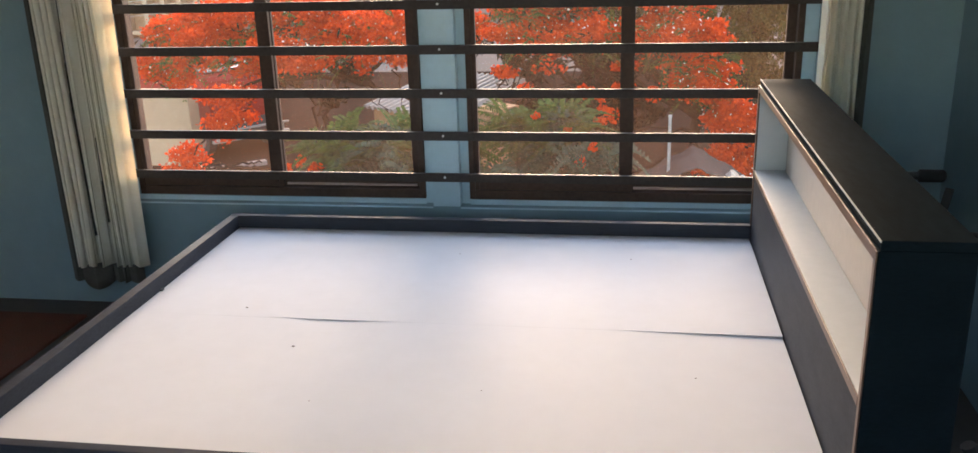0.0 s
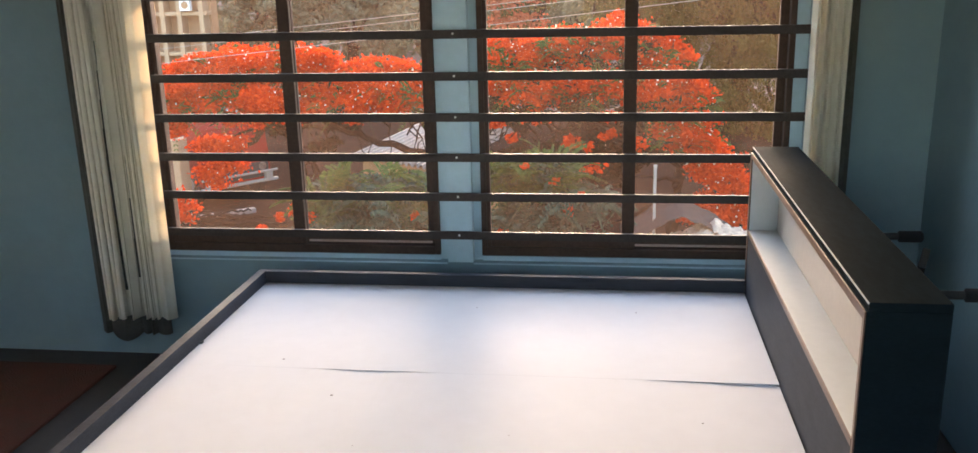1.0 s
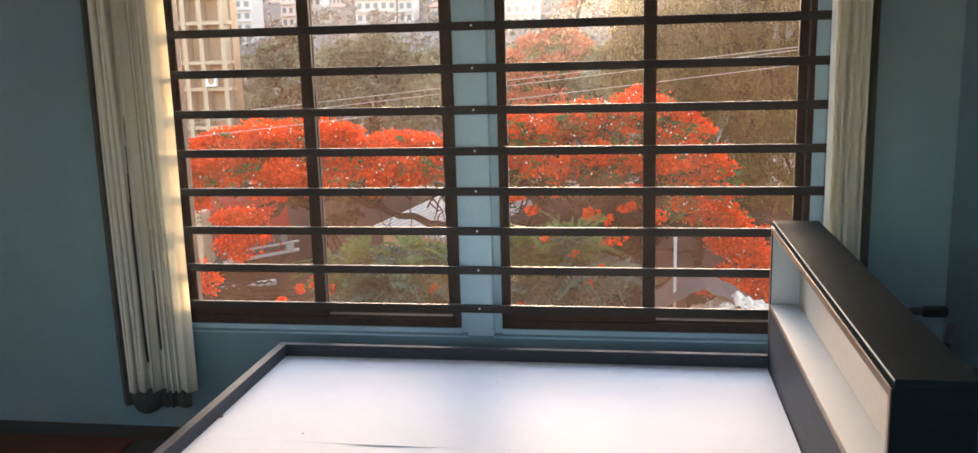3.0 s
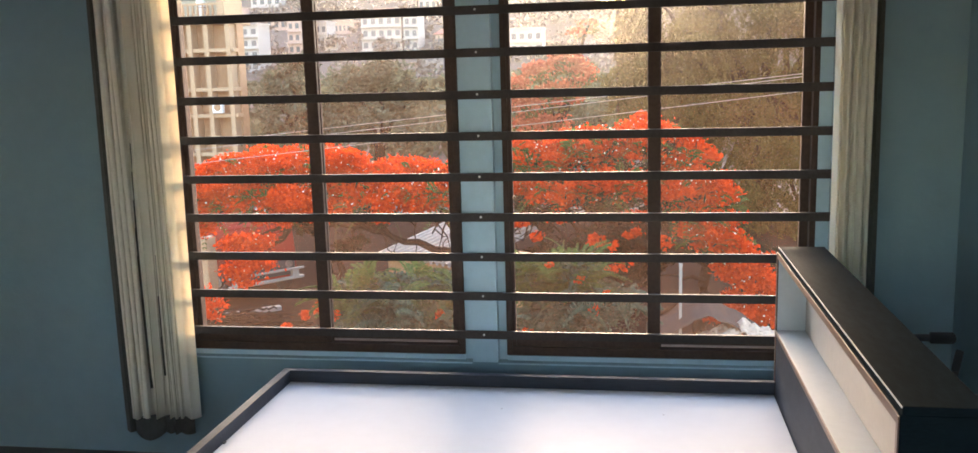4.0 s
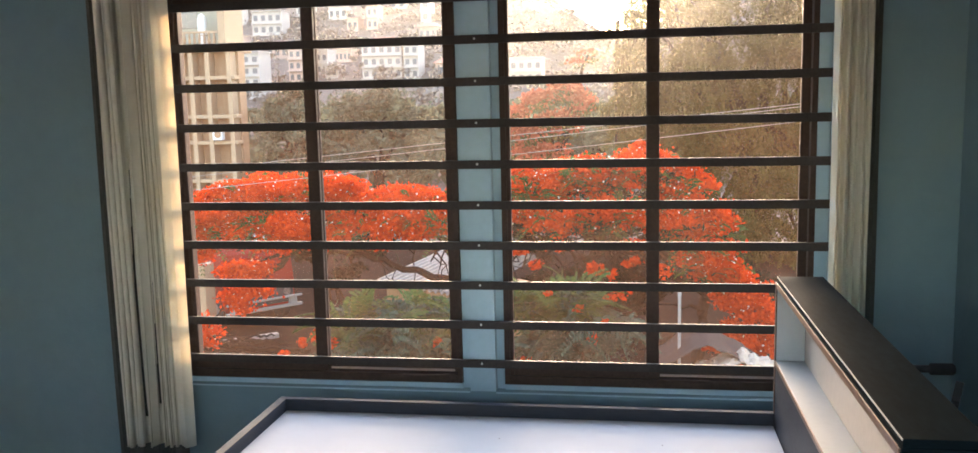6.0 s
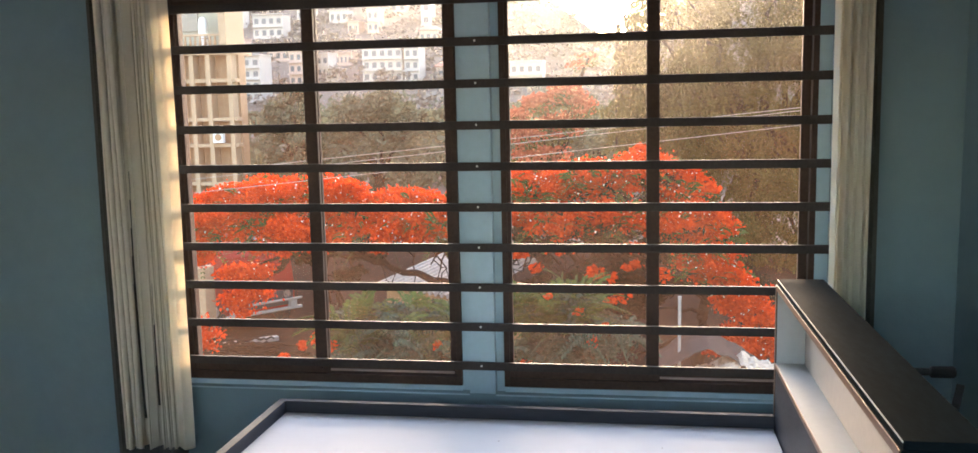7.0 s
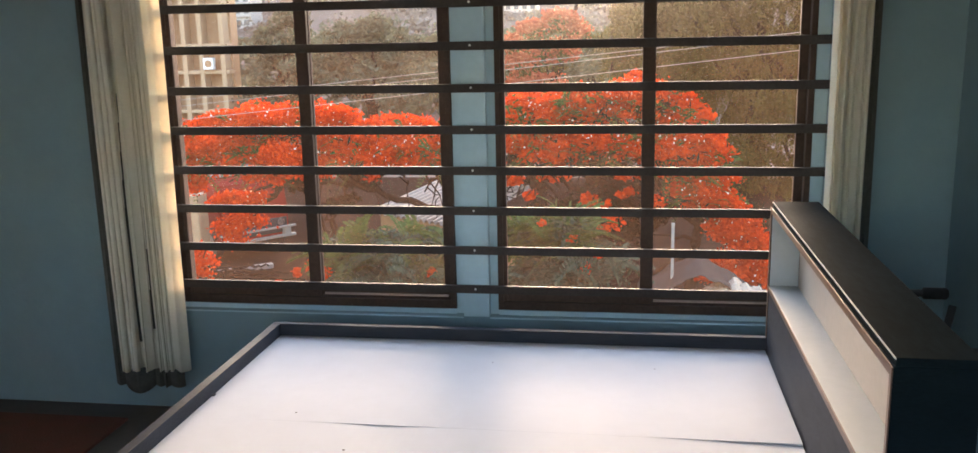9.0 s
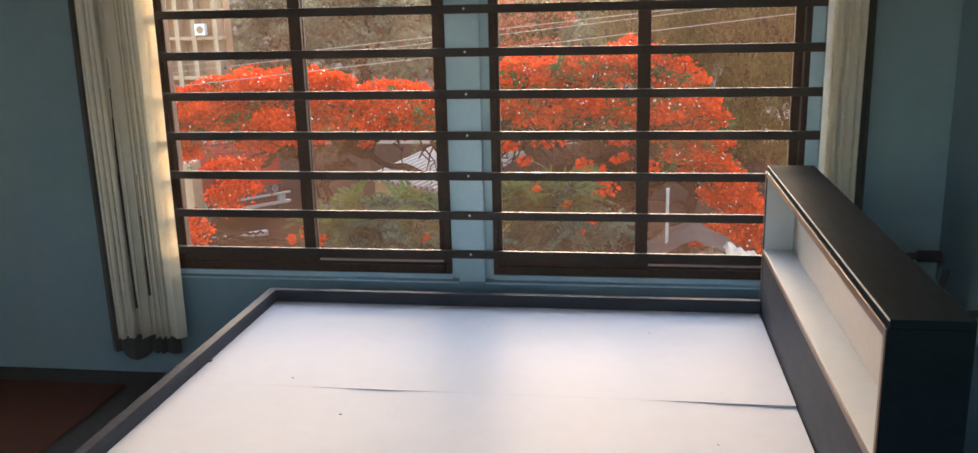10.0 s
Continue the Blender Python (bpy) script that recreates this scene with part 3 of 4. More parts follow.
def limb(path, r0, r1, seed, wob=0.12, sides=8):
    """A bent, tapered branch through a few places."""
    rnd = random.Random(seed)
    pts = [Vector(p) for p in path]
    fine = []
    for a, b in zip(pts, pts[1:]):
        n = 5
        for i in range(n):
            q = a.lerp(b, i / n)
            fine.append(q + Vector([rnd.uniform(-wob, wob) * (1 if fine else 0) for _ in range(3)]))
    fine.append(pts[-1])
    return tube(fine, [r0 + (r1 - r0) * i / (len(fine) - 1) for i in range(len(fine))], sides)


def twigs_to(parent, start, centers, seed, r0=0.07):
    rnd = random.Random(seed)
    for c in centers:
        mid = Vector(start).lerp(Vector(c[:3]), 0.5) + Vector((rnd.uniform(-0.3, 0.3), rnd.uniform(-0.3, 0.3), rnd.uniform(-0.1, 0.35)))
        part("limb", limb([start, mid, c[:3]], r0, 0.015, rnd.random(), 0.10), M_BARK, parent)


def fuller(clumps, seed):
    """Adds small uneven side clumps round the main ones."""
    rnd = random.Random(seed)
    more = []
    for x, y, z, a, b, c in clumps:
        for _ in range(3):
            k = rnd.uniform(0.30, 0.55)
            more.append((x + rnd.uniform(-1, 1) * a, y + rnd.uniform(-0.9, 0.3) * b, z + rnd.uniform(-0.8, 0.8) * c, a * k, b * k, max(c * k * 1.3, 0.12)))
    return [(x, y, z, a, b, c * 1.12) for x, y, z, a, b, c in clumps] + more


# orange-flowering tree, western crown
tree_a = thing("flame_tree", "flowering flame tree with a flat orange-red crown", "tree", "flame trees", at=(0, 0, 0))
CA = [(-8.9, 16.0, -0.75, 0.9, 1.2, 0.38), (-7.7, 16.2, -0.50, 1.0, 1.3, 0.42), (-6.4, 16.0, -0.42, 0.9, 1.3, 0.42), (-5.3, 16.2, -0.72, 0.8, 1.2, 0.36),
      (-4.1, 16.0, -0.75, 0.9, 1.2, 0.36), (-3.1, 16.2, -0.85, 0.7, 1.0, 0.40), (-7.2, 15.4, -1.15, 1.2, 0.9, 0.36), (-4.9, 15.4, -1.10, 1.2, 0.9, 0.30),
      (-9.2, 15.6, -1.40, 0.6, 0.9, 0.34), (-7.75, 15.2, -2.05, 0.5, 0.5, 0.32), (-7.7, 15.0, -2.55, 0.48, 0.5, 0.34), (-9.0, 15.2, -3.45, 0.36, 0.5, 0.42)]
low = CA[9:]
CA = fuller(CA[:9], 5)
CA = CA[:9] + low + CA[9:]
part("trunk", limb([(-3.0, 16.6, GZ), (-3.1, 16.5, -3.4), (-3.3, 16.4, -2.5)], 0.22, 0.16, 1, 0.05, 12), M_BARK, tree_a)
part("limb", limb([(-3.3, 16.4, -2.5), (-4.3, 16.2, -2.15), (-5.4, 16.1, -1.75), (-6.6, 16.0, -1.2)], 0.10, 0.03, 2, 0.06), M_BARK, tree_a)
part("limb", limb([(-3.3, 16.4, -2.5), (-3.6, 16.4, -1.7), (-3.9, 16.2, -1.0)], 0.07, 0.03, 3, 0.06), M_BARK, tree_a)
part("limb", limb([(-5.4, 16.1, -1.75), (-7.0, 15.8, -1.7), (-8.6, 15.8, -1.1)], 0.05, 0.02, 4, 0.06), M_BARK, tree_a)
twigs_to(tree_a, (-5.4, 16.1, -1.75), CA[1:7], 11, 0.05)
twigs_to(tree_a, (-7.0, 15.8, -1.7), CA[8:12], 12, 0.04)
scatter("blossom", CA, 78000, 0.039, M_FLOWER, tree_a, 21, shell=0.35, aspect=0.75, top=0.6, per=120, puff=0.10, hang=0.75, loose=0.12, label="dense orange-red blossom")
scatter("pale_blossom", CA, 1500, 0.022, M_PALE, tree_a, 22, shell=0.8, aspect=0.8, top=0.7, label="scattered pale petals", loose=1.0)
scatter("foliage", [(c[0], c[1], c[2] - 0.10, c[3], c[4], c[5] * 0.9) for c in CA[:9]], 1800, 0.10, M_SHADE, tree_a, 23, shell=0.2, aspect=0.22, label="feathery leaves under the blossom, darkened as shade")

fronds("frond_sprays", [(c[0], c[1] - 0.2, c[2] - 0.05, c[3], c[4], c[5]) for c in CA[:9]], 420, 0.40, 0.085, M_LEAF, tree_a, 24, 0.5, label="feathery green sprays")

# orange-flowering tree, eastern crown
tree_b = thing("flame_tree", "flowering flame tree whose orange crown hangs low on one side", "tree", "flame trees", at=(0, 0, 0))
CB = [(-1.5, 16.0, -0.25, 0.8, 1.2, 0.42), (-0.3, 16.0, -0.05, 0.9, 1.2, 0.42), (0.7, 16.0, 0.10, 0.7, 1.2, 0.42), (1.5, 16.0, -0.35, 0.55, 1.0, 0.35),
      (-1.2, 15.5, -0.85, 0.9, 0.9, 0.30), (0.1, 15.5, -0.85, 0.9, 0.9, 0.32), (1.5, 15.5, -0.95, 0.75, 0.9, 0.42), (2.15, 15.6, -1.15, 0.5, 0.8, 0.38),
      (2.0, 15.4, -1.75, 0.6, 0.8, 0.40), (2.6, 15.4, -2.35, 0.55, 0.7, 0.42), (3.0, 15.4, -2.9, 0.5, 0.7, 0.40), (2.4, 15.2, -3.45, 0.5, 0.5, 0.26), (3.2, 15.4, -3.55, 0.45, 0.6, 0.36)]
CB = fuller(CB, 6)
part("trunk", limb([(1.9, 16.4, GZ), (1.95, 16.3, -3.4), (2.05, 16.1, -2.6)], 0.15, 0.11, 31, 0.04, 12), M_BARK, tree_b)
part("limb", limb([(2.05, 16.1, -2.6), (1.9, 16.0, -1.9), (1.4, 16.0, -1.0), (1.0, 16.0, -0.2)], 0.10, 0.03, 32, 0.06), M_BARK, tree_b)
part("limb", limb([(2.05, 16.1, -2.6), (1.2, 15.9, -2.1), (0.1, 15.9, -1.5), (-1.2, 15.9, -1.0)], 0.09, 0.03, 33, 0.07), M_BARK, tree_b)
part("limb", limb([(2.05, 16.1, -2.6), (2.5, 15.8, -2.5), (3.2, 15.6, -3.3)], 0.07, 0.02, 34, 0.05), M_BARK, tree_b)
part("limb", limb([(1.9, 16.3, -3.4), (1.2, 15.9, -3.5), (0.6, 15.6, -3.7)], 0.07, 0.03, 35, 0.05), M_BARK, tree_b)
twigs_to(tree_b, (0.1, 15.9, -1.5), CB[:6], 36, 0.04)
twigs_to(tree_b, (1.6, 16.0, -1.4), CB[6:10], 37, 0.04)
scatter("blossom", CB, 80000, 0.039, M_FLOWER, tree_b, 41, shell=0.35, aspect=0.75, top=0.6, per=120, puff=0.10, hang=0.75, loose=0.12, label="dense orange-red blossom")
scatter("pale_blossom", CB, 1500, 0.022, M_PALE, tree_b, 42, shell=0.8, aspect=0.8, top=0.7, label="scattered pale petals", loose=1.0)
scatter("foliage", [(c[0], c[1], c[2] - 0.1, c[3], c[4], c[5]) for c in CB[:9]], 2600, 0.10, M_SHADE, tree_b, 43, shell=0.2, aspect=0.22, label="feathery leaves under the blossom, darkened as shade")

fronds("frond_sprays", [(c[0], c[1] - 0.2, c[2] - 0.05, c[3], c[4], c[5]) for c in CB[:9]], 480, 0.40, 0.085, M_LEAF, tree_b, 44, 0.5, label="feathery green sprays")
rnd = random.Random(77)
for i in range(30):
    x = rnd.uniform(-1.7, 1.6)
    z = rnd.uniform(-1.5, -1.1)
    dx = rnd.uniform(-0.9, 0.9)
    part("hanging_branch", limb([(x, 15.7, z), (x + dx * 0.4, 15.5, z - 0.35), (x + dx, 15.4, z - rnd.uniform(0.6, 1.3))], 0.034, 0.010, 300 + i, 0.12, 6), M_BARK, tree_b)
for i in range(9):
    x = rnd.uniform(-5.6, -3.0)
    dx = rnd.uniform(-0.7, 0.7)
    part("hanging_branch", limb([(x, 15.9, -1.35), (x + dx * 0.4, 15.7, -1.75), (x + dx, 15.6, -2.0 - rnd.uniform(0.1, 0.5))], 0.028, 0.008, 330 + i, 0.12, 6), M_BARK, tree_a)
CB2 = [(-0.25, 15.4, -1.95, 0.22, 0.3, 0.14), (0.1, 15.4, -2.05, 0.12, 0.3, 0.12), (0.45, 15.4, -1.8, 0.18, 0.3, 0.12), (-0.75, 15.2, -2.35, 0.4, 0.3, 0.10), (0.2, 15.2, -2.4, 0.3, 0.3, 0.18), (-1.9, 15.4, -1.55, 0.3, 0.3, 0.12),
       (-1.0, 15.6, -1.5, 0.4, 0.3, 0.10), (0.6, 15.6, -1.45, 0.35, 0.3, 0.12), (1.1, 15.4, -2.0, 0.2, 0.3, 0.16), (-1.5, 15.6, -1.9, 0.2, 0.3, 0.08)]
scatter("blossom", CB2, 1500, 0.045, M_FLOWER, tree_b, 45, shell=0.2, aspect=0.75, per=30, label="thinner blossom under the crown")
fronds("frond_sprays", [(-1.55, 15.2, -0.35, 0.45, 0.3, 0.16), (-0.6, 15.1, 0.02, 0.3, 0.3, 0.16), (0.35, 15.1, -0.75, 0.25, 0.3, 0.2), (1.9, 15.0, -1.5, 0.3, 0.3, 0.16)], 150, 0.42, 0.075, M_LEAF, tree_b, 46, 0.4, label="feathery green sprays")
fronds("frond_sprays", [(-8.7, 15.0, -1.25, 0.4, 0.3, 0.2), (-3.4, 15.2, -1.0, 0.35, 0.3, 0.18), (-7.4, 15.0, -0.95, 0.4, 0.3, 0.12)], 130, 0.42, 0.075, M_LEAF, tree_a, 47, 0.4, label="feathery green sprays")
for i, (a, b, c) in enumerate((((1.9, 16.0, -2.4), (0.9, 15.8, -2.0), (-0.6, 15.7, -1.9)), ((1.2, 15.9, -2.1), (0.4, 15.7, -1.6), (0.0, 15.6, -1.1)), ((0.9, 15.8, -2.0), (-0.2, 15.7, -1.5), (-1.5, 15.7, -1.5)),
                               ((2.0, 16.0, -2.9), (1.2, 15.7, -2.7), (0.3, 15.5, -2.9)), ((2.05, 16.1, -2.6), (2.3, 15.9, -1.9), (2.2, 15.8, -1.3)))):
    part("limb", limb([a, b, c], 0.045, 0.012, 200 + i, 0.06), M_BARK, tree_b)

# fainter flame tree further off
tree_c = thing("flame_tree", "more distant flame tree with thin orange crown", "tree", "flame trees", at=(0, 0, 0))
CC = [(-4.7, 38, 0.9, 0.6, 1.2, 0.45), (-3.7, 38, 1.5, 0.8, 1.3, 0.45), (-2.5, 38, 1.9, 0.8, 1.3, 0.45), (-1.8, 38, 1.3, 0.6, 1.2, 0.5), (-4.3, 38, 0.0, 0.9, 1.3, 0.5), (-2.8, 38, 0.5, 1.2, 1.3, 0.6),
      (-3.6, 38, -0.9, 1.4, 1.3, 0.5), (-1.5, 38, 3.45, 0.45, 0.5, 0.22), (-1.9, 38, 3.15, 0.35, 0.4, 0.15)]
part("trunk", limb([(-3.0, 38.5, GZ), (-3.1, 38.4, -1.5), (-2.2, 38.2, 1.6), (-1.5, 38, 3.4)], 0.25, 0.05, 51, 0.08, 10), M_BARK, tree_c)
twigs_to(tree_c, (-3.1, 38.4, -1.5), CC[:7], 52, 0.06)
scatter("blossom", CC, 6500, 0.08, M_HAZED, tree_c, 53, shell=0.2, aspect=0.7, top=0.4)
scatter("foliage", [(c[0], c[1] + 0.3, c[2] - 0.25, c[3], c[4], c[5]) for c in CC], 3500, 0.12, M_OLIVE, tree_c, 54, shell=0.2, aspect=0.3)

# green bushes below the crowns
def bush(label, clumps, base, seed, n=6500, flowers=0, spots=()):
    t = thing("bush", label, "bush", "bushes below the window", at=(0, 0, 0))
    for i, c in enumerate(clumps):
        part("stem", limb([base, (c[0], c[1], c[2])], 0.06, 0.015, seed + i, 0.06), M_BARK, t)
    high = max(c[2] for c in clumps) - 0.3
    fronds("foliage", [c for c in clumps if c[2] > high], n // 55, 0.62, 0.13, M_LEAF, t, seed, 0.35, pairs=15, label="feathery green fronds")
    fronds("lower_foliage", [c for c in clumps if c[2] <= high], n // 80, 0.75, 0.15, M_BLUEGREEN, t, seed + 2, 0.7, pairs=13, label="broad lower fronds, shade in their blue-green")
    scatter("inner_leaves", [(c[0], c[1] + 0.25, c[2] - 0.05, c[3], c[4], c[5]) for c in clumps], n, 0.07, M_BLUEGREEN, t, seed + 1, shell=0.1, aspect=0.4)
    if spots:
        scatter("blossom", [(c[0], c[1], c[2], c[3] * 0.8, c[4] * 1.2, c[5] * 0.8) for c in spots], flowers, 0.034, M_FLOWER, t, seed + 5, shell=0.1, aspect=0.8, loose=0.8, label="a few orange-red flowers")
    return t


bush("feathery green bush with a few orange flowers",
     [(-4.1, 11.4, -2.08, 0.6, 0.7, 0.20), (-3.2, 11.5, -2.02, 0.7, 0.7, 0.20), (-2.4, 11.5, -2.10, 0.6, 0.7, 0.20), (-3.4, 11.0, -2.5, 1.0, 0.7, 0.42), (-2.5, 11.0, -2.55, 0.8, 0.7, 0.42)],
     (-3.1, 11.6, GZ), 61, 11000, 380,
     [(-5.0, 11, -2.42, 0.12, 0.1, 0.10), (-4.75, 11, -2.30, 0.10, 0.1, 0.12), (-4.45, 10.9, -2.40, 0.16, 0.1, 0.16), (-4.5, 10.9, -1.80, 0.05, 0.1, 0.05), (-2.6, 10.8, -2.30, 0.08, 0.1, 0.08), (-5.3, 11, -2.62, 0.10, 0.1, 0.08)])
bush("feathery green bush with sparse orange flowers",
     [(-1.1, 11.4, -1.85, 0.5, 0.6, 0.26), (-0.5, 11.4, -1.72, 0.5, 0.6, 0.26), (-0.6, 11.0, -2.35, 0.7, 0.6, 0.36), (0.0, 11.2, -2.2, 0.45, 0.6, 0.30)],
     (-0.6, 11.6, GZ), 71, 8000, 260,
     [(-0.1, 10.9, -2.22, 0.14, 0.1, 0.14), (-0.3, 11, -1.75, 0.1, 0.1, 0.1), (-1.15, 11, -2.62, 0.14, 0.1, 0.08), (-0.8, 11, -1.5, 0.1, 0.1, 0.06), (0.1, 11, -2.0, 0.08, 0.1, 0.1)])


def tufted(clumps, seed, lobes):
    """Breaks each large clump into smaller rounded lobes with gaps between them."""
    rnd = random.Random(seed)
    out = []
    for x, y, z, a, b, c in clumps:
        for _ in range(lobes):
            d = Vector((rnd.gauss(0, 1), rnd.gauss(0, 1), rnd.gauss(0, 1))).normalized() * rnd.uniform(0.35, 1.0)
            k = rnd.uniform(0.24, 0.48)
            out.append((x + d.x * a, y + d.y * b, z + d.z * c, a * k, b * k, c * k * 0.9))
        out.append((x, y + 0.4 * b, z, a * 0.6, b * 0.5, c * 0.6))
    return out


def big_tree(label, clumps, base, trunk_r, seed, leaves, size, material, droop, aspect=0.3, group="large green trees", per=70, puff=0.10, hang=0.9, strands=2600, lobes=9):
    t = thing("tree", label, "tree", group, at=(0, 0, 0))
    fork = (base[0], base[1], base[2] + 0.35 * (max(c[2] for c in clumps) - base[2]))
    part("trunk", limb([base, fork], trunk_r, trunk_r * 0.7, seed, 0.06, 12), M_BARK, t)
    for i, c in enumerate(clumps):
        part("limb", limb([fork, tuple((Vector(fork) + Vector(c[:3])) / 2 + Vector((0, 0, 0.4))), c[:3]], trunk_r * 0.45, 0.03, seed + i, 0.2), M_BARK, t)
    tufts = tufted(clumps, seed, lobes) if lobes else clumps
    scatter("crown", tufts, leaves, size, material, t, seed, shell=0.5, aspect=aspect, droop=droop, top=0.35, per=per, puff=puff, hang=hang, loose=0.2)
    if droop > 1:
        fronds("hanging_sprays", clumps, strands, 0.9, 0.075, material, t, seed + 3, 0.2, 0.6, 10, "drooping leafy strands")
    return t


big_tree("tall olive-green tree with drooping sunlit foliage",
         [(2.8, 30, 2.4, 1.7, 2.2, 1.5), (5.2, 30, 3.0, 1.8, 2.2, 1.7), (7.4, 30.5, 1.6, 1.8, 2.2, 1.8), (3.0, 30, 0.3, 1.6, 2.0, 1.3), (5.4, 30, -0.4, 1.8, 2.0, 1.6), (7.4, 30, -2.0, 1.6, 2.0, 1.6),
          (4.6, 29.5, -2.6, 1.5, 2.0, 1.4), (2.2, 30.5, 5.2, 1.8, 2.2, 1.6), (5.4, 31, 6.2, 2.2, 2.4, 2.0), (8.4, 31, 5.0, 2.0, 2.4, 2.0), (6.4, 29.6, -4.0, 1.6, 1.8, 1.0), (1.2, 31, 1.6, 1.0, 1.5, 1.0), (0.5, 31, -0.8, 1.2, 1.4, 1.2),
          (0.75, 30.5, 4.5, 1.0, 1.4, 1.1), (0.5, 30.6, 3.0, 0.9, 1.3, 0.9), (0.4, 30.6, 1.0, 1.0, 1.4, 1.1), (1.0, 30.6, 6.2, 1.2, 1.4, 1.1),
          (2.6, 32, -1.8, 1.5, 1.0, 1.5), (4.4, 32, 1.2, 2.0, 1.0, 1.8), (6.6, 32, 0.2, 2.0, 1.0, 1.8), (3.4, 32, 4.2, 2.0, 1.0, 1.4), (6.8, 32, 3.6, 2.0, 1.0, 1.6), (3.2, 31, -3.4, 1.6, 1.0, 1.0),
          (3.8, 31, -0.9, 1.4, 1.0, 1.2), (5.6, 31.5, -1.6, 1.5, 1.0, 1.3), (2.0, 31.5, -0.4, 1.2, 1.0, 1.2), (7.6, 31.5, -0.6, 1.5, 1.0, 1.4)],
         (5.0, 30.8, GZ), 0.4, 81, 78000, 0.115, M_OLIVE, 1.4, aspect=0.26, per=110, puff=0.12, hang=1.5, strands=3600, lobes=16)
big_tree("dull green broad tree behind the flame trees",
         [(-14.8, 45, 0.9, 2.0, 2.2, 1.5), (-12.8, 45, 1.2, 1.9, 2.2, 1.3), (-11.3, 45, -0.2, 1.6, 2.0, 1.2), (-13.8, 44.5, -1.2, 2.4, 2.0, 1.5), (-10.8, 44.5, -2.0, 2.0, 2.0, 1.4), (-16.0, 45, -0.6, 1.2, 2.0, 1.4)],
         (-13.4, 45.6, GZ), 0.4, 91, 11000, 0.22, M_GREYGREEN, 0.3)
big_tree("dull green tree beside the beige building",
         [(-19.6, 47, 0.2, 1.4, 2.0, 1.6), (-18.6, 47, 1.6, 1.5, 2.0, 1.2), (-20.2, 46.5, -1.6, 1.6, 2.0, 1.3), (-17.6, 46.5, -0.6, 1.4, 2.0, 1.6), (-18.4, 46.5, -2.4, 2.2, 2.0, 1.3)],
         (-18.9, 47.6, GZ), 0.35, 101, 9000, 0.22, M_GREYGREEN, 0.3)
big_tree("grey-green tree in shade behind the flame tree",
         [(-6.5, 52, -1.6, 2.2, 2.0, 1.6), (-4.0, 52, -1.0, 2.0, 2.0, 1.6), (-1.0, 50, -1.4, 2.0, 2.0, 1.8), (1.2, 50, 0.2, 1.8, 2.0, 2.4)],
         (-3.0, 52.6, GZ), 0.35, 111, 12000, 0.22, M_GREYGREEN, 0.3)

# near-black leaves fill in the shade behind the crowns
big_tree("dark-leaved thicket set as shade behind the flame trees",
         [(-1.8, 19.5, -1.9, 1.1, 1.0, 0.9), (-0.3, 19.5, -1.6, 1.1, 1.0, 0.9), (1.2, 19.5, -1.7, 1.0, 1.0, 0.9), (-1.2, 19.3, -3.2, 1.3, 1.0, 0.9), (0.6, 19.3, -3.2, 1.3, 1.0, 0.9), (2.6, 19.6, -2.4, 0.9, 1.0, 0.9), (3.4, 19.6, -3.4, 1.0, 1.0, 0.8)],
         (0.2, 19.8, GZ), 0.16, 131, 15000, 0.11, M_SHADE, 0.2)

big_tree("scrubby tree beside the parked truck, leaves darkened as shade",
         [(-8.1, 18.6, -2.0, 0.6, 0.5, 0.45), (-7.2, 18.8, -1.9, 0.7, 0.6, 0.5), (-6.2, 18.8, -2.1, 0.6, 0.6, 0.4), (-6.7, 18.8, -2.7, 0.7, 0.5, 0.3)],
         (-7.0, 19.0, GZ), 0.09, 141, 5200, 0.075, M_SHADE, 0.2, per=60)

# wooded slope
rng = np.random.default_rng(7)
spots = []
for _ in range(900):
    y = rng.uniform(195, 525)
    x = rng.uniform(-135, 45) * y / 240
    spots.append((x, y, hill_height(x, y) + 1.0, rng.uniform(2, 5.5), rng.uniform(2, 5), rng.uniform(1.5, 3.4)))
wood = scatter("hillside_scrub", spots, 70000, 0.65, M_SCRUB, None, 121, shell=0.3, aspect=0.6)
tagged(wood, "scattered scrub and trees on the hillside", "scrub", kind="stuff")

spots = []
for _ in range(170):
    y = rng.uniform(58, 196)
    x = rng.uniform(-130, 45) * y / 240
    spots.append((x, y, GZ + 0.012 * y + rng.uniform(0.5, 2.2), rng.uniform(2, 4.5), rng.uniform(2, 4), rng.uniform(1.6, 3.0)))
grove = scatter("distant_trees", spots, 26000, 0.55, M_GREYGREEN, None, 122, shell=0.2, aspect=0.6)
tagged(grove, "hazy belt of trees between the town and the hill", "trees", kind="stuff")

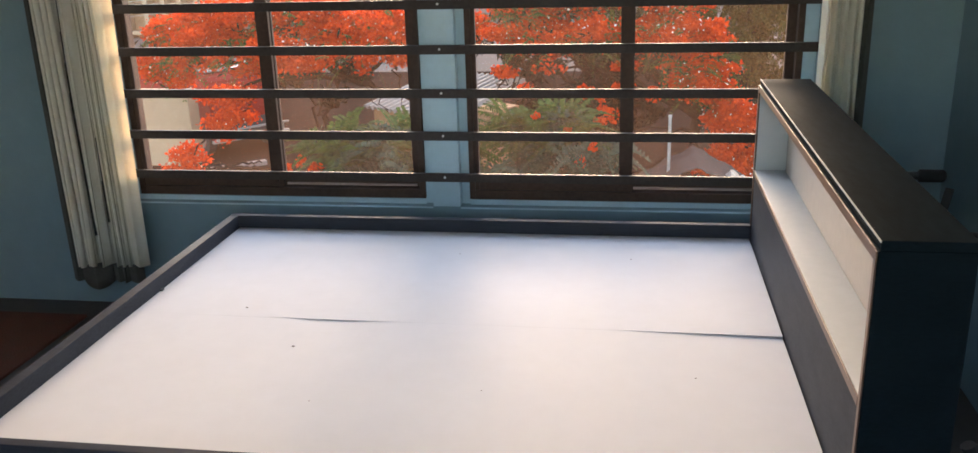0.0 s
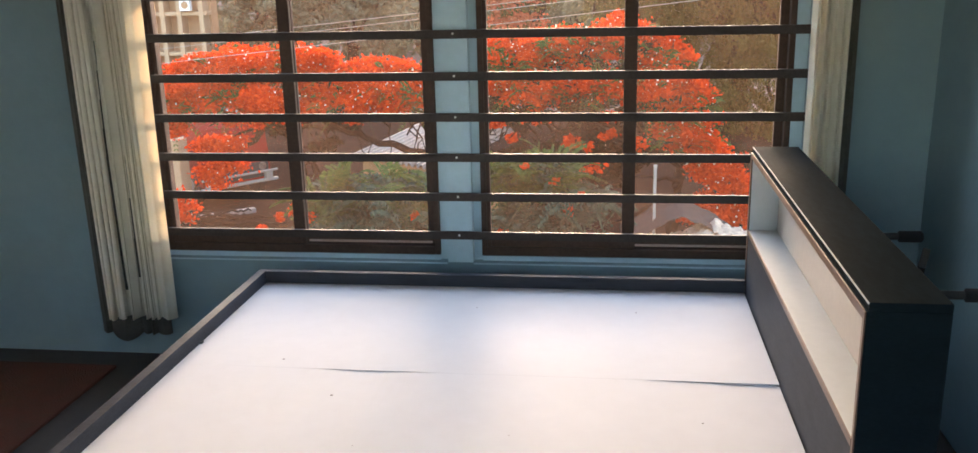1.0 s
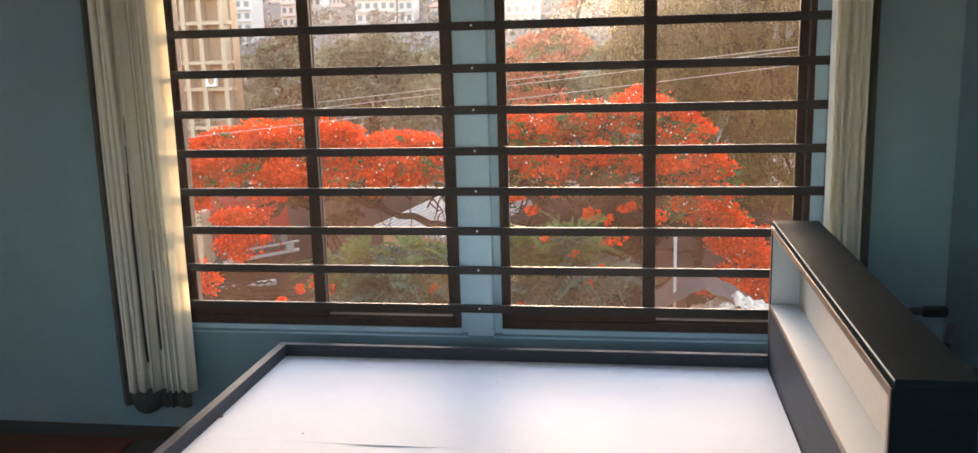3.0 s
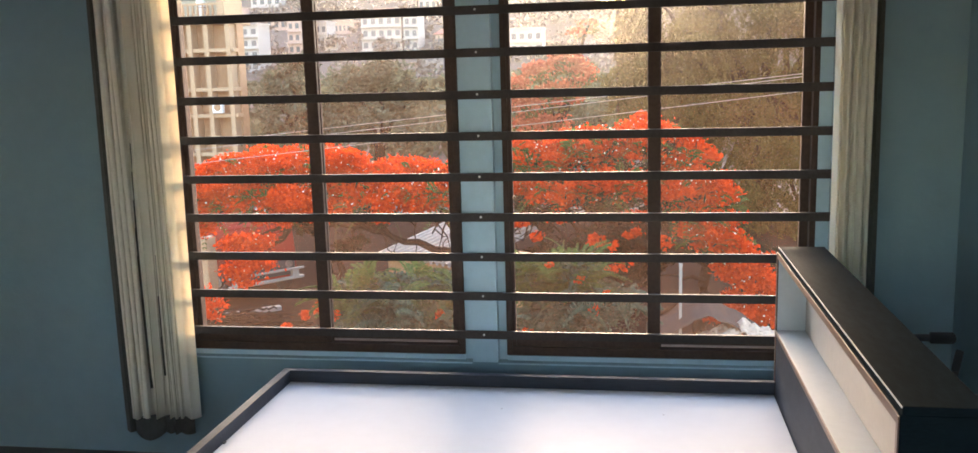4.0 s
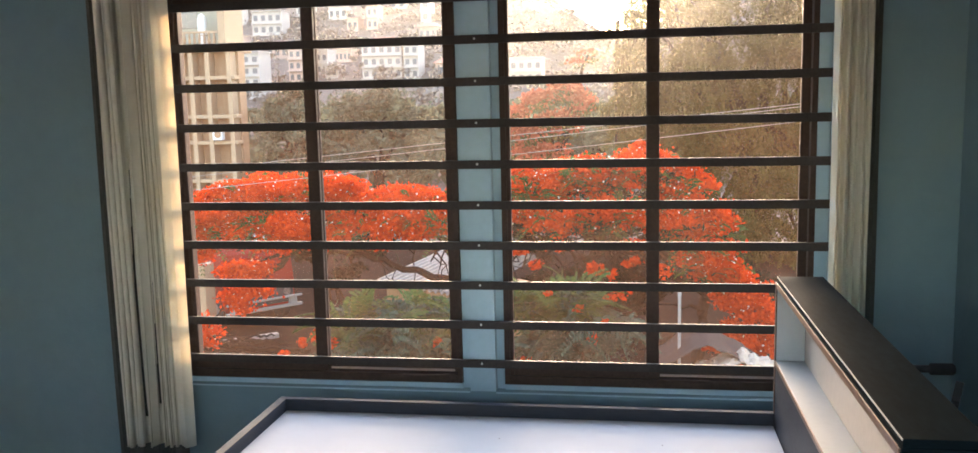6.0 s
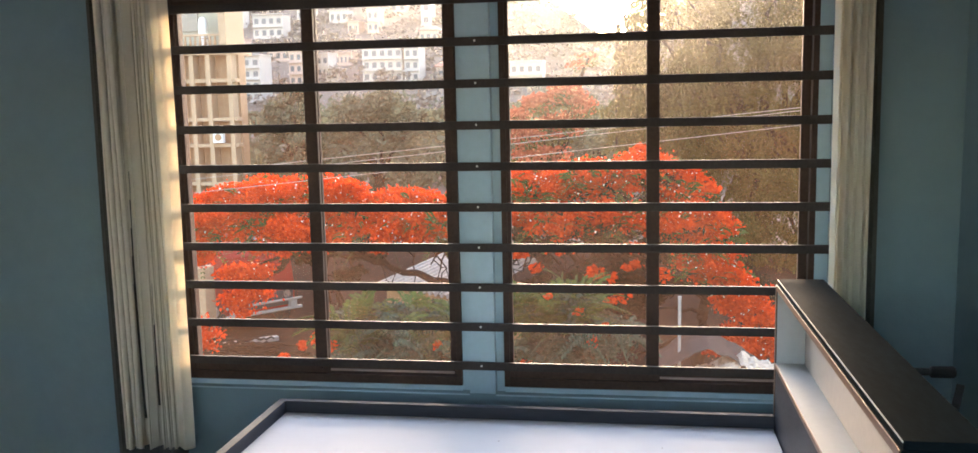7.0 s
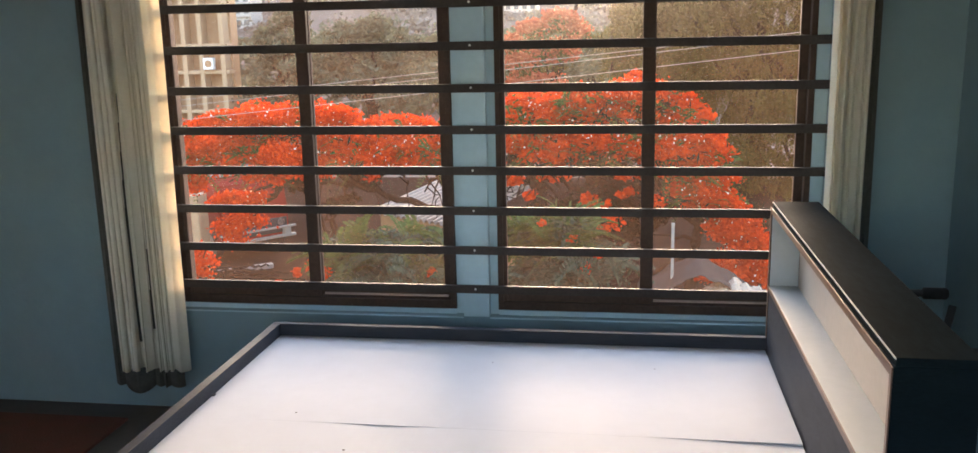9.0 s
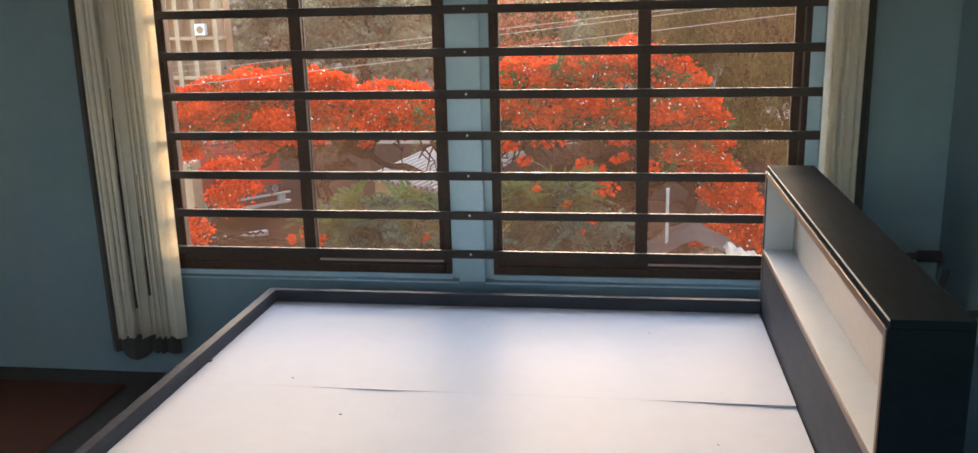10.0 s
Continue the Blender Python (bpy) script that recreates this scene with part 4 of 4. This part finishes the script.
# ---- beige building with a grid of deep bays ----
def bay_building():
    """Grid of deep bays below, and a set-back top storey behind a balustrade."""
    b = thing("apartment_building", "beige plastered building with deep bays under a set-back storey", "building", at=(-21.2, 45.0, GZ))
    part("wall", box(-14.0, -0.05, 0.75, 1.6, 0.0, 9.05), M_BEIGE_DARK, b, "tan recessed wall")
    for x in (-0.30, -1.55, -2.52, -3.48, -4.5, -5.75, -6.7, -7.7, -9.0, -10.2, -11.4, -12.6, -13.8):
        part("pier", box(x - 0.13, x + 0.13, 0.0, 0.749, 0.0, 8.84, 0.02), M_BEIGE, b)
    for z in (0.3, 1.75, 3.88, 5.32, 7.45):
        part("slab", box(-14.0, -0.02, 0.06, 0.748, z - 0.10, z + 0.10, 0.02), M_BEIGE, b)
    part("terrace_slab", box(-14.0, -0.02, -0.06, 2.6, 8.85, 9.18, 0.03), M_BEIGE, b)
    part("upper_wall", box(-14.0, -0.6, 2.0, 2.5, 9.19, 15.2), M_TERRACE, b, "pale grey-green top storey wall")
    part("corner_pier", box(-0.85, -0.42, 0.1, 2.5, 9.185, 15.2, 0.03), M_BEIGE, b)
    part("roof", box(-14.3, 0.1, -0.3, 2.9, 15.21, 15.5, 0.04), M_BEIGE, b)
    part("handrail", box(-14.0, -0.86, 0.12, 0.24, 9.88, 10.0, 0.02), M_BEIGE, b)
    for i in range(44):
        x = -1.1 - 0.29 * i
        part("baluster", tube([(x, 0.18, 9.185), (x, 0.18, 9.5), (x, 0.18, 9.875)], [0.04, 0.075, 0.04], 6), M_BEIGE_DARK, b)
    for x in (-3.4, -6.4, -9.6):
        part("upper_window", box(x - 0.5, x + 0.5, 1.93, 1.995, 10.3, 11.9, 0.01), M_WINDARK, b)
    return b


bay_building()
ac = thing("air_conditioner", "white outdoor air conditioner on a beige building", "air conditioner", at=(-22.25, 45.0, -0.36))
part("casing", box(-0.28, 0.28, -0.30, 0.05, 0.0, 0.62, 0.03), M_ACWHITE, ac)
part("grille", tube([(0.02, -0.32, 0.31), (0.02, -0.30, 0.31)], 0.20, 20), M_BEIGE_DARK, ac)

tank = thing("water_tank", "white upright water tank on a terrace", "water tank", at=(-23.36, 46.0, GZ + 9.18))
part("body", tube([(0, 0, 0), (0, 0, 0.08), (0, 0, 1.55), (0, 0, 1.75), (0, 0, 1.82)], [0.22, 0.25, 0.25, 0.16, 0.06], 16), M_ACWHITE, tank)
part("band", tube([(0, 0, 0.62), (0, 0, 0.66)], 0.258, 16), M_BEIGE_DARK, tank)

# ---- houses on the hillside ----
def house(u, z, wide, floors, material, cols, red=False, label="white plastered hillside house with rows of windows"):
    """A flat-roofed or tiled house on the slope; wide is its width as seen from 240 m."""
    x, y = hillside_spot(u, z)
    k = (y + 3.5) / 243.5
    w, d, step = wide * k, 8.0, 3.1 * k
    h = thing("house", label, "house", "houses on the hillside", at=(x, y, hill_height(x, y) - 0.4))
    tall = floors * step + 0.6
    part("wall", box(-w / 2, w / 2, 0, d, -3, tall), material, h)
    if red:
        bm = bmesh.new()
        v = [bm.verts.new(q) for q in ((-w / 2 - .5, -.9, tall), (w / 2 + .5, -.9, tall), (w / 2 + .5, d + .5, tall), (-w / 2 - .5, d + .5, tall), (-w / 4, d / 2, tall + 1.8), (w / 4, d / 2, tall + 1.8))]
        for f in ((0, 1, 5, 4), (1, 2, 5), (2, 3, 4, 5), (3, 0, 4), (0, 3, 2, 1)):
            bm.faces.new([v[i] for i in f])
        part("roof", bm, M_ROOFRED, h, "red tiled roof")
    else:
        part("roof", box(-w / 2 - 0.3, w / 2 + 0.3, -0.9, d, tall + 0.001, tall + 0.35), material, h)
    for f in range(floors):
        part("balcony", box(-w / 2 - 0.2, w / 2 + 0.2, -0.9, -0.01, f * step + 0.25, f * step + 0.50), material, h)
        for c in range(cols):
            cx = -w / 2 + w * (c + 0.5) / cols
            part("window", box(cx - w / cols * 0.27, cx + w / cols * 0.27, -0.06, -0.012, f * step + step * 0.36, f * step + step * 0.82), M_FARWIN, h)
    return h


PINK = "pinkish plastered hillside house"
house(-105.2, 2.8, 7.6, 4, M_WHITEWALL, 3)
house(-66.8, 7.4, 11.0, 3, M_WHITEWALL, 5, True, "long white hillside building with a red roof")
house(-58.8, 7.2, 4.0, 3, M_WHITEWALL, 2)
house(-90.2, 7.0, 5.5, 3, M_PINKWALL, 3, False, PINK)
house(-83.6, 9.0, 3.5, 2, M_WHITEWALL, 2)
house(-98.5, 19.5, 8.5, 2, M_WHITEWALL, 4)
house(-108.5, 22.5, 5.0, 2, M_WHITEWALL, 3)
house(-110.0, 16.5, 8.0, 1, M_PINKWALL, 3, False, PINK)
house(-96.0, 13.5, 6.0, 1, M_PINKWALL, 3, True, "low hillside house with a red roof")
house(-28.2, 5.2, 8.5, 2, M_WHITEWALL, 4)
house(-49.0, 8.0, 6.5, 1, M_PINKWALL, 2, True, "low hillside house with a red roof")
house(-77.5, 12.0, 4.5, 1, M_PINKWALL, 4, False, PINK)
house(-78.5, 23.6, 5.0, 1, M_WHITEWALL, 3)
house(-69.0, 20.6, 3.0, 2, M_PINKWALL, 2, False, PINK)
house(-54.5, 22.0, 2.6, 2, M_WHITEWALL, 1)
house(-74.5, 20.4, 3.0, 1, M_PINKWALL, 2, False, PINK)
house(-81.0, 8.0, 3.5, 1, M_WHITEWALL, 2)
house(-54.0, 17.5, 5.0, 1, M_PINKWALL, 3, True, "low hillside house with a red roof")
house(-88.0, 24.0, 4.0, 1, M_WHITEWALL, 2)
house(-62.0, 25.5, 4.5, 1, M_PINKWALL, 2, False, PINK)

# ---- corrugated roof ----
sh = thing("shed", "low shed with a weathered corrugated metal roof", "shed", at=(-5.9, 18.63, GZ))
sh.rotation_euler = (0, 0, radians(-34))
bm = bmesh.new()
n = 60
lo, hi = [], []
for i in range(n + 1):
    x = 3.0 * i / n
    wv = (0.0, 0.085, 0.085, 0.0)[i % 4]
    lo.append(bm.verts.new((x, 0.0, 1.47 + wv)))
    hi.append(bm.verts.new((x, 2.8, 2.0 + wv)))
for i in range(n):
    bm.faces.new((lo[i], lo[i + 1], hi[i + 1], hi[i]))
part("roof", bm, M_SHEET, sh, "corrugated metal roof").modifiers.new("thickness", "SOLIDIFY").thickness = 0.004
part("wall", box(0.12, 2.88, 0.25, 2.6, 0.0, 1.44), M_BEIGE_DARK, sh)

# ---- parked red trucks ----
def truck(x, y, turn, label):
    t = thing("truck", label, "truck", "", at=(x, y, GZ + 0.05))
    t.rotation_euler = (0, 0, radians(turn))
    bm = bmesh.new()
    prof = [(0.0, 0.45), (0.0, 1.15), (0.15, 1.95), (0.35, 2.15), (1.6, 2.2), (1.6, 0.45)]
    for s in (-1, 1):
        vs = [bm.verts.new((s * 0.98, y, z)) for y, z in prof]
        bm.faces.new(vs)
    bm.verts.ensure_lookup_table()
    k = len(prof)
    for i in range(k):
        bm.faces.new([bm.verts[q] for q in (i, (i + 1) % k, k + (i + 1) % k, k + i)])
    bmesh.ops.bevel(bm, geom=list(bm.edges), offset=0.06, segments=2, affect="EDGES")
    part("cab", bm, M_REDPAINT, t, "red painted cab")
    ws = part("windscreen", box(-0.82, 0.82, -0.012, 0.012, 0.0, 0.70, 0.008), M_WINDARK, t)
    ws.matrix_local = pose(0, 0.055, 1.2, -10.5)
    part("bumper", box(-1.1, 1.1, -0.16, -0.06, 0.44, 0.52, 0.02), M_WHITEPAINT, t, "white steel bumper")
    part("bumper_rail", box(-1.1, 1.1, -0.18, -0.12, 0.70, 0.76, 0.02), M_WHITEPAINT, t)
    part("grille", box(-0.9, 0.9, -0.03, -0.002, 0.56, 0.98, 0.01), M_TYRE, t)
    for s in (-1, 1):
        part("bumper_bracket", box(s * 0.85 - 0.1, s * 0.85 + 0.1, -0.15, 0.01, 0.45, 0.72, 0.02), M_WHITEPAINT, t)
        part("headlight", tube([(s * 0.72, -0.03, 0.86), (s * 0.72, 0.02, 0.86)], 0.11, 16), M_WHITEPAINT, t)
        for wy in (0.75, 3.6):
            w = part("wheel", tube([(s * 0.80, wy, 0.42), (s * 1.0, wy, 0.42)], 0.42, 20), M_TYRE, t)
            part("rim", tube([(s * 0.99, wy, 0.42), (s * 1.01, wy, 0.42)], 0.22, 16), M_WHITEPAINT, w)
    part("cargo_body", box(-1.02, 1.02, 1.75, 4.8, 0.7, 2.0, 0.03), M_REDPAINT, t)
    part("roof_panel", box(-0.85, 0.85, 0.45, 1.5, 2.19, 2.24, 0.02), M_WHITEPAINT, t, "pale roof panel")
    return t


truck(-9.35, 19.6, 49, "red parked truck with white front rails under the flame tree")

structure("wall_gate_pillar", box(-12.0, -10.27, 18.2, 18.75, GZ, -2.45, 0.04), M_BEIGE, "beige plastered gate pillar", "wall")

# ---- tarpaulin shelter, post, woodpile, wires ----
tp = thing("tarpaulin_shelter", "pale peaked tarpaulin shelter with a crumpled edge", "shelter", at=(1.85, 13.3, GZ))
bm = bmesh.new()
nx, ny = 30, 14
g = []
for j in range(ny + 1):
    row = []
    for i in range(nx + 1):
        x, y = -1.1 + 2.5 * i / nx, -0.7 + 1.6 * j / ny
        peak = 1.78 - 0.62 * abs(x) / 1.1 - 0.16 * abs(y)
        crumple = 0.10 * noise.noise(Vector((x * 3.2, y * 3.2, 0.7))) + (0.08 * noise.noise(Vector((x * 9, y * 9, 4))) if x > 0.1 else 0.02 * noise.noise(Vector((x * 9, y * 9, 4))))
        row.append(bm.verts.new((x, y, peak + crumple)))
    g.append(row)
for a, b in zip(g, g[1:]):
    for i in range(nx):
        bm.faces.new((a[i], a[i + 1], b[i + 1], b[i]))
sheet = part("sheet", bm, M_TARP, tp, "pale creased sheet", smooth=True)
sheet.modifiers.new("thickness", "SOLIDIFY").thickness = 0.01
for x in (-1.0, 1.2):
    for y in (-0.5, 0.7):
        part("pole", tube([(x, y, 0.0), (x, y, 1.12)], 0.03, 8), M_BARK, tp)

pl = thing("plastic_sheet", "crumpled white plastic sheet beside the tarpaulin", "plastic sheet", at=(2.45, 12.9, GZ))
bm = bmesh.new()
g = []
for j in range(19):
    row = []
    for i in range(31):
        x, y = -0.80 + 1.60 * i / 30, -0.35 + 0.7 * j / 18
        z = 1.40 - 0.22 * abs(x) / 0.6 - 0.10 * abs(y) + 0.16 * abs(noise.noise(Vector((x * 4.5, y * 4.5, 1.7)))) + 0.09 * noise.noise(Vector((x * 11, y * 11, 3.1)))
        row.append(bm.verts.new((x, y, z)))
    g.append(row)
for a, b in zip(g, g[1:]):
    for i in range(30):
        bm.faces.new((a[i], a[i + 1], b[i + 1], b[i]))
part("sheet", bm, M_PLASTIC, pl).modifiers.new("thickness", "SOLIDIFY").thickness = 0.004
for x in (-0.5, 0.5):
    part("stake", tube([(x, 0, 0), (x, 0, 1.28)], 0.025, 8), M_BARK, pl)

ps = thing("post", "slim white concrete post", "post", at=(1.36, 13.0, GZ))
part("shaft", box(-0.026, 0.026, -0.026, 0.026, 0.0, 2.45, 0.006), M_SHEET, ps)
part("cap", box(-0.034, 0.034, -0.034, 0.034, 2.45, 2.49, 0.006), M_SHEET, ps)

rnd = random.Random(17)
for i in range(26):
    a = Vector((-8.6 + rnd.uniform(-1.0, 1.0), 16.9 + rnd.uniform(-0.5, 0.5), GZ + 0.10 + rnd.uniform(0, 0.30)))
    w = Vector((rnd.uniform(0.5, 1.3), rnd.uniform(-0.3, 0.3), rnd.uniform(-0.06, 0.06)))
    lg = part("fallen_branch", limb([a - w * 0.6, a, a + w * 0.6], 0.045, 0.02, i, 0.04, 6), M_BARK)
    tagged(lg, "dry cut branch lying on a heap in the yard", "branch", "heap of cut branches")

pole = thing("utility_pole", "slender utility pole among the far trees", "pole", at=(-0.15, 34.0, GZ))
part("shaft", tube([(0, 0, 0), (0, 0, 8.9)], [0.13, 0.10], 10), M_BARK, pole)
part("insulator", tube([(0, 0, 8.9), (0, 0, 9.06)], [0.05, 0.03], 8), M_SHEET, pole)


def wire(a, b, sag, r=0.0055):
    a, b = Vector(a), Vector(b)
    pts = [a.lerp(b, i / 24) - Vector((0, 0, sag * 4 * (i / 24) * (1 - i / 24))) for i in range(25)]
    tagged(part("overhead_cable", tube(pts, r, 6), M_WIRE), "thin pale overhead cable", "cable", "overhead cables")


wire((-12.0, 14.0, -0.05), (10.0, 14.0, 1.98), 0.0)
wire((-12.0, 14.1, -0.17), (10.0, 14.1, 2.02), 0.06)
wire((-12.0, 14.2, -0.47), (10.0, 14.2, 1.74), 0.04)
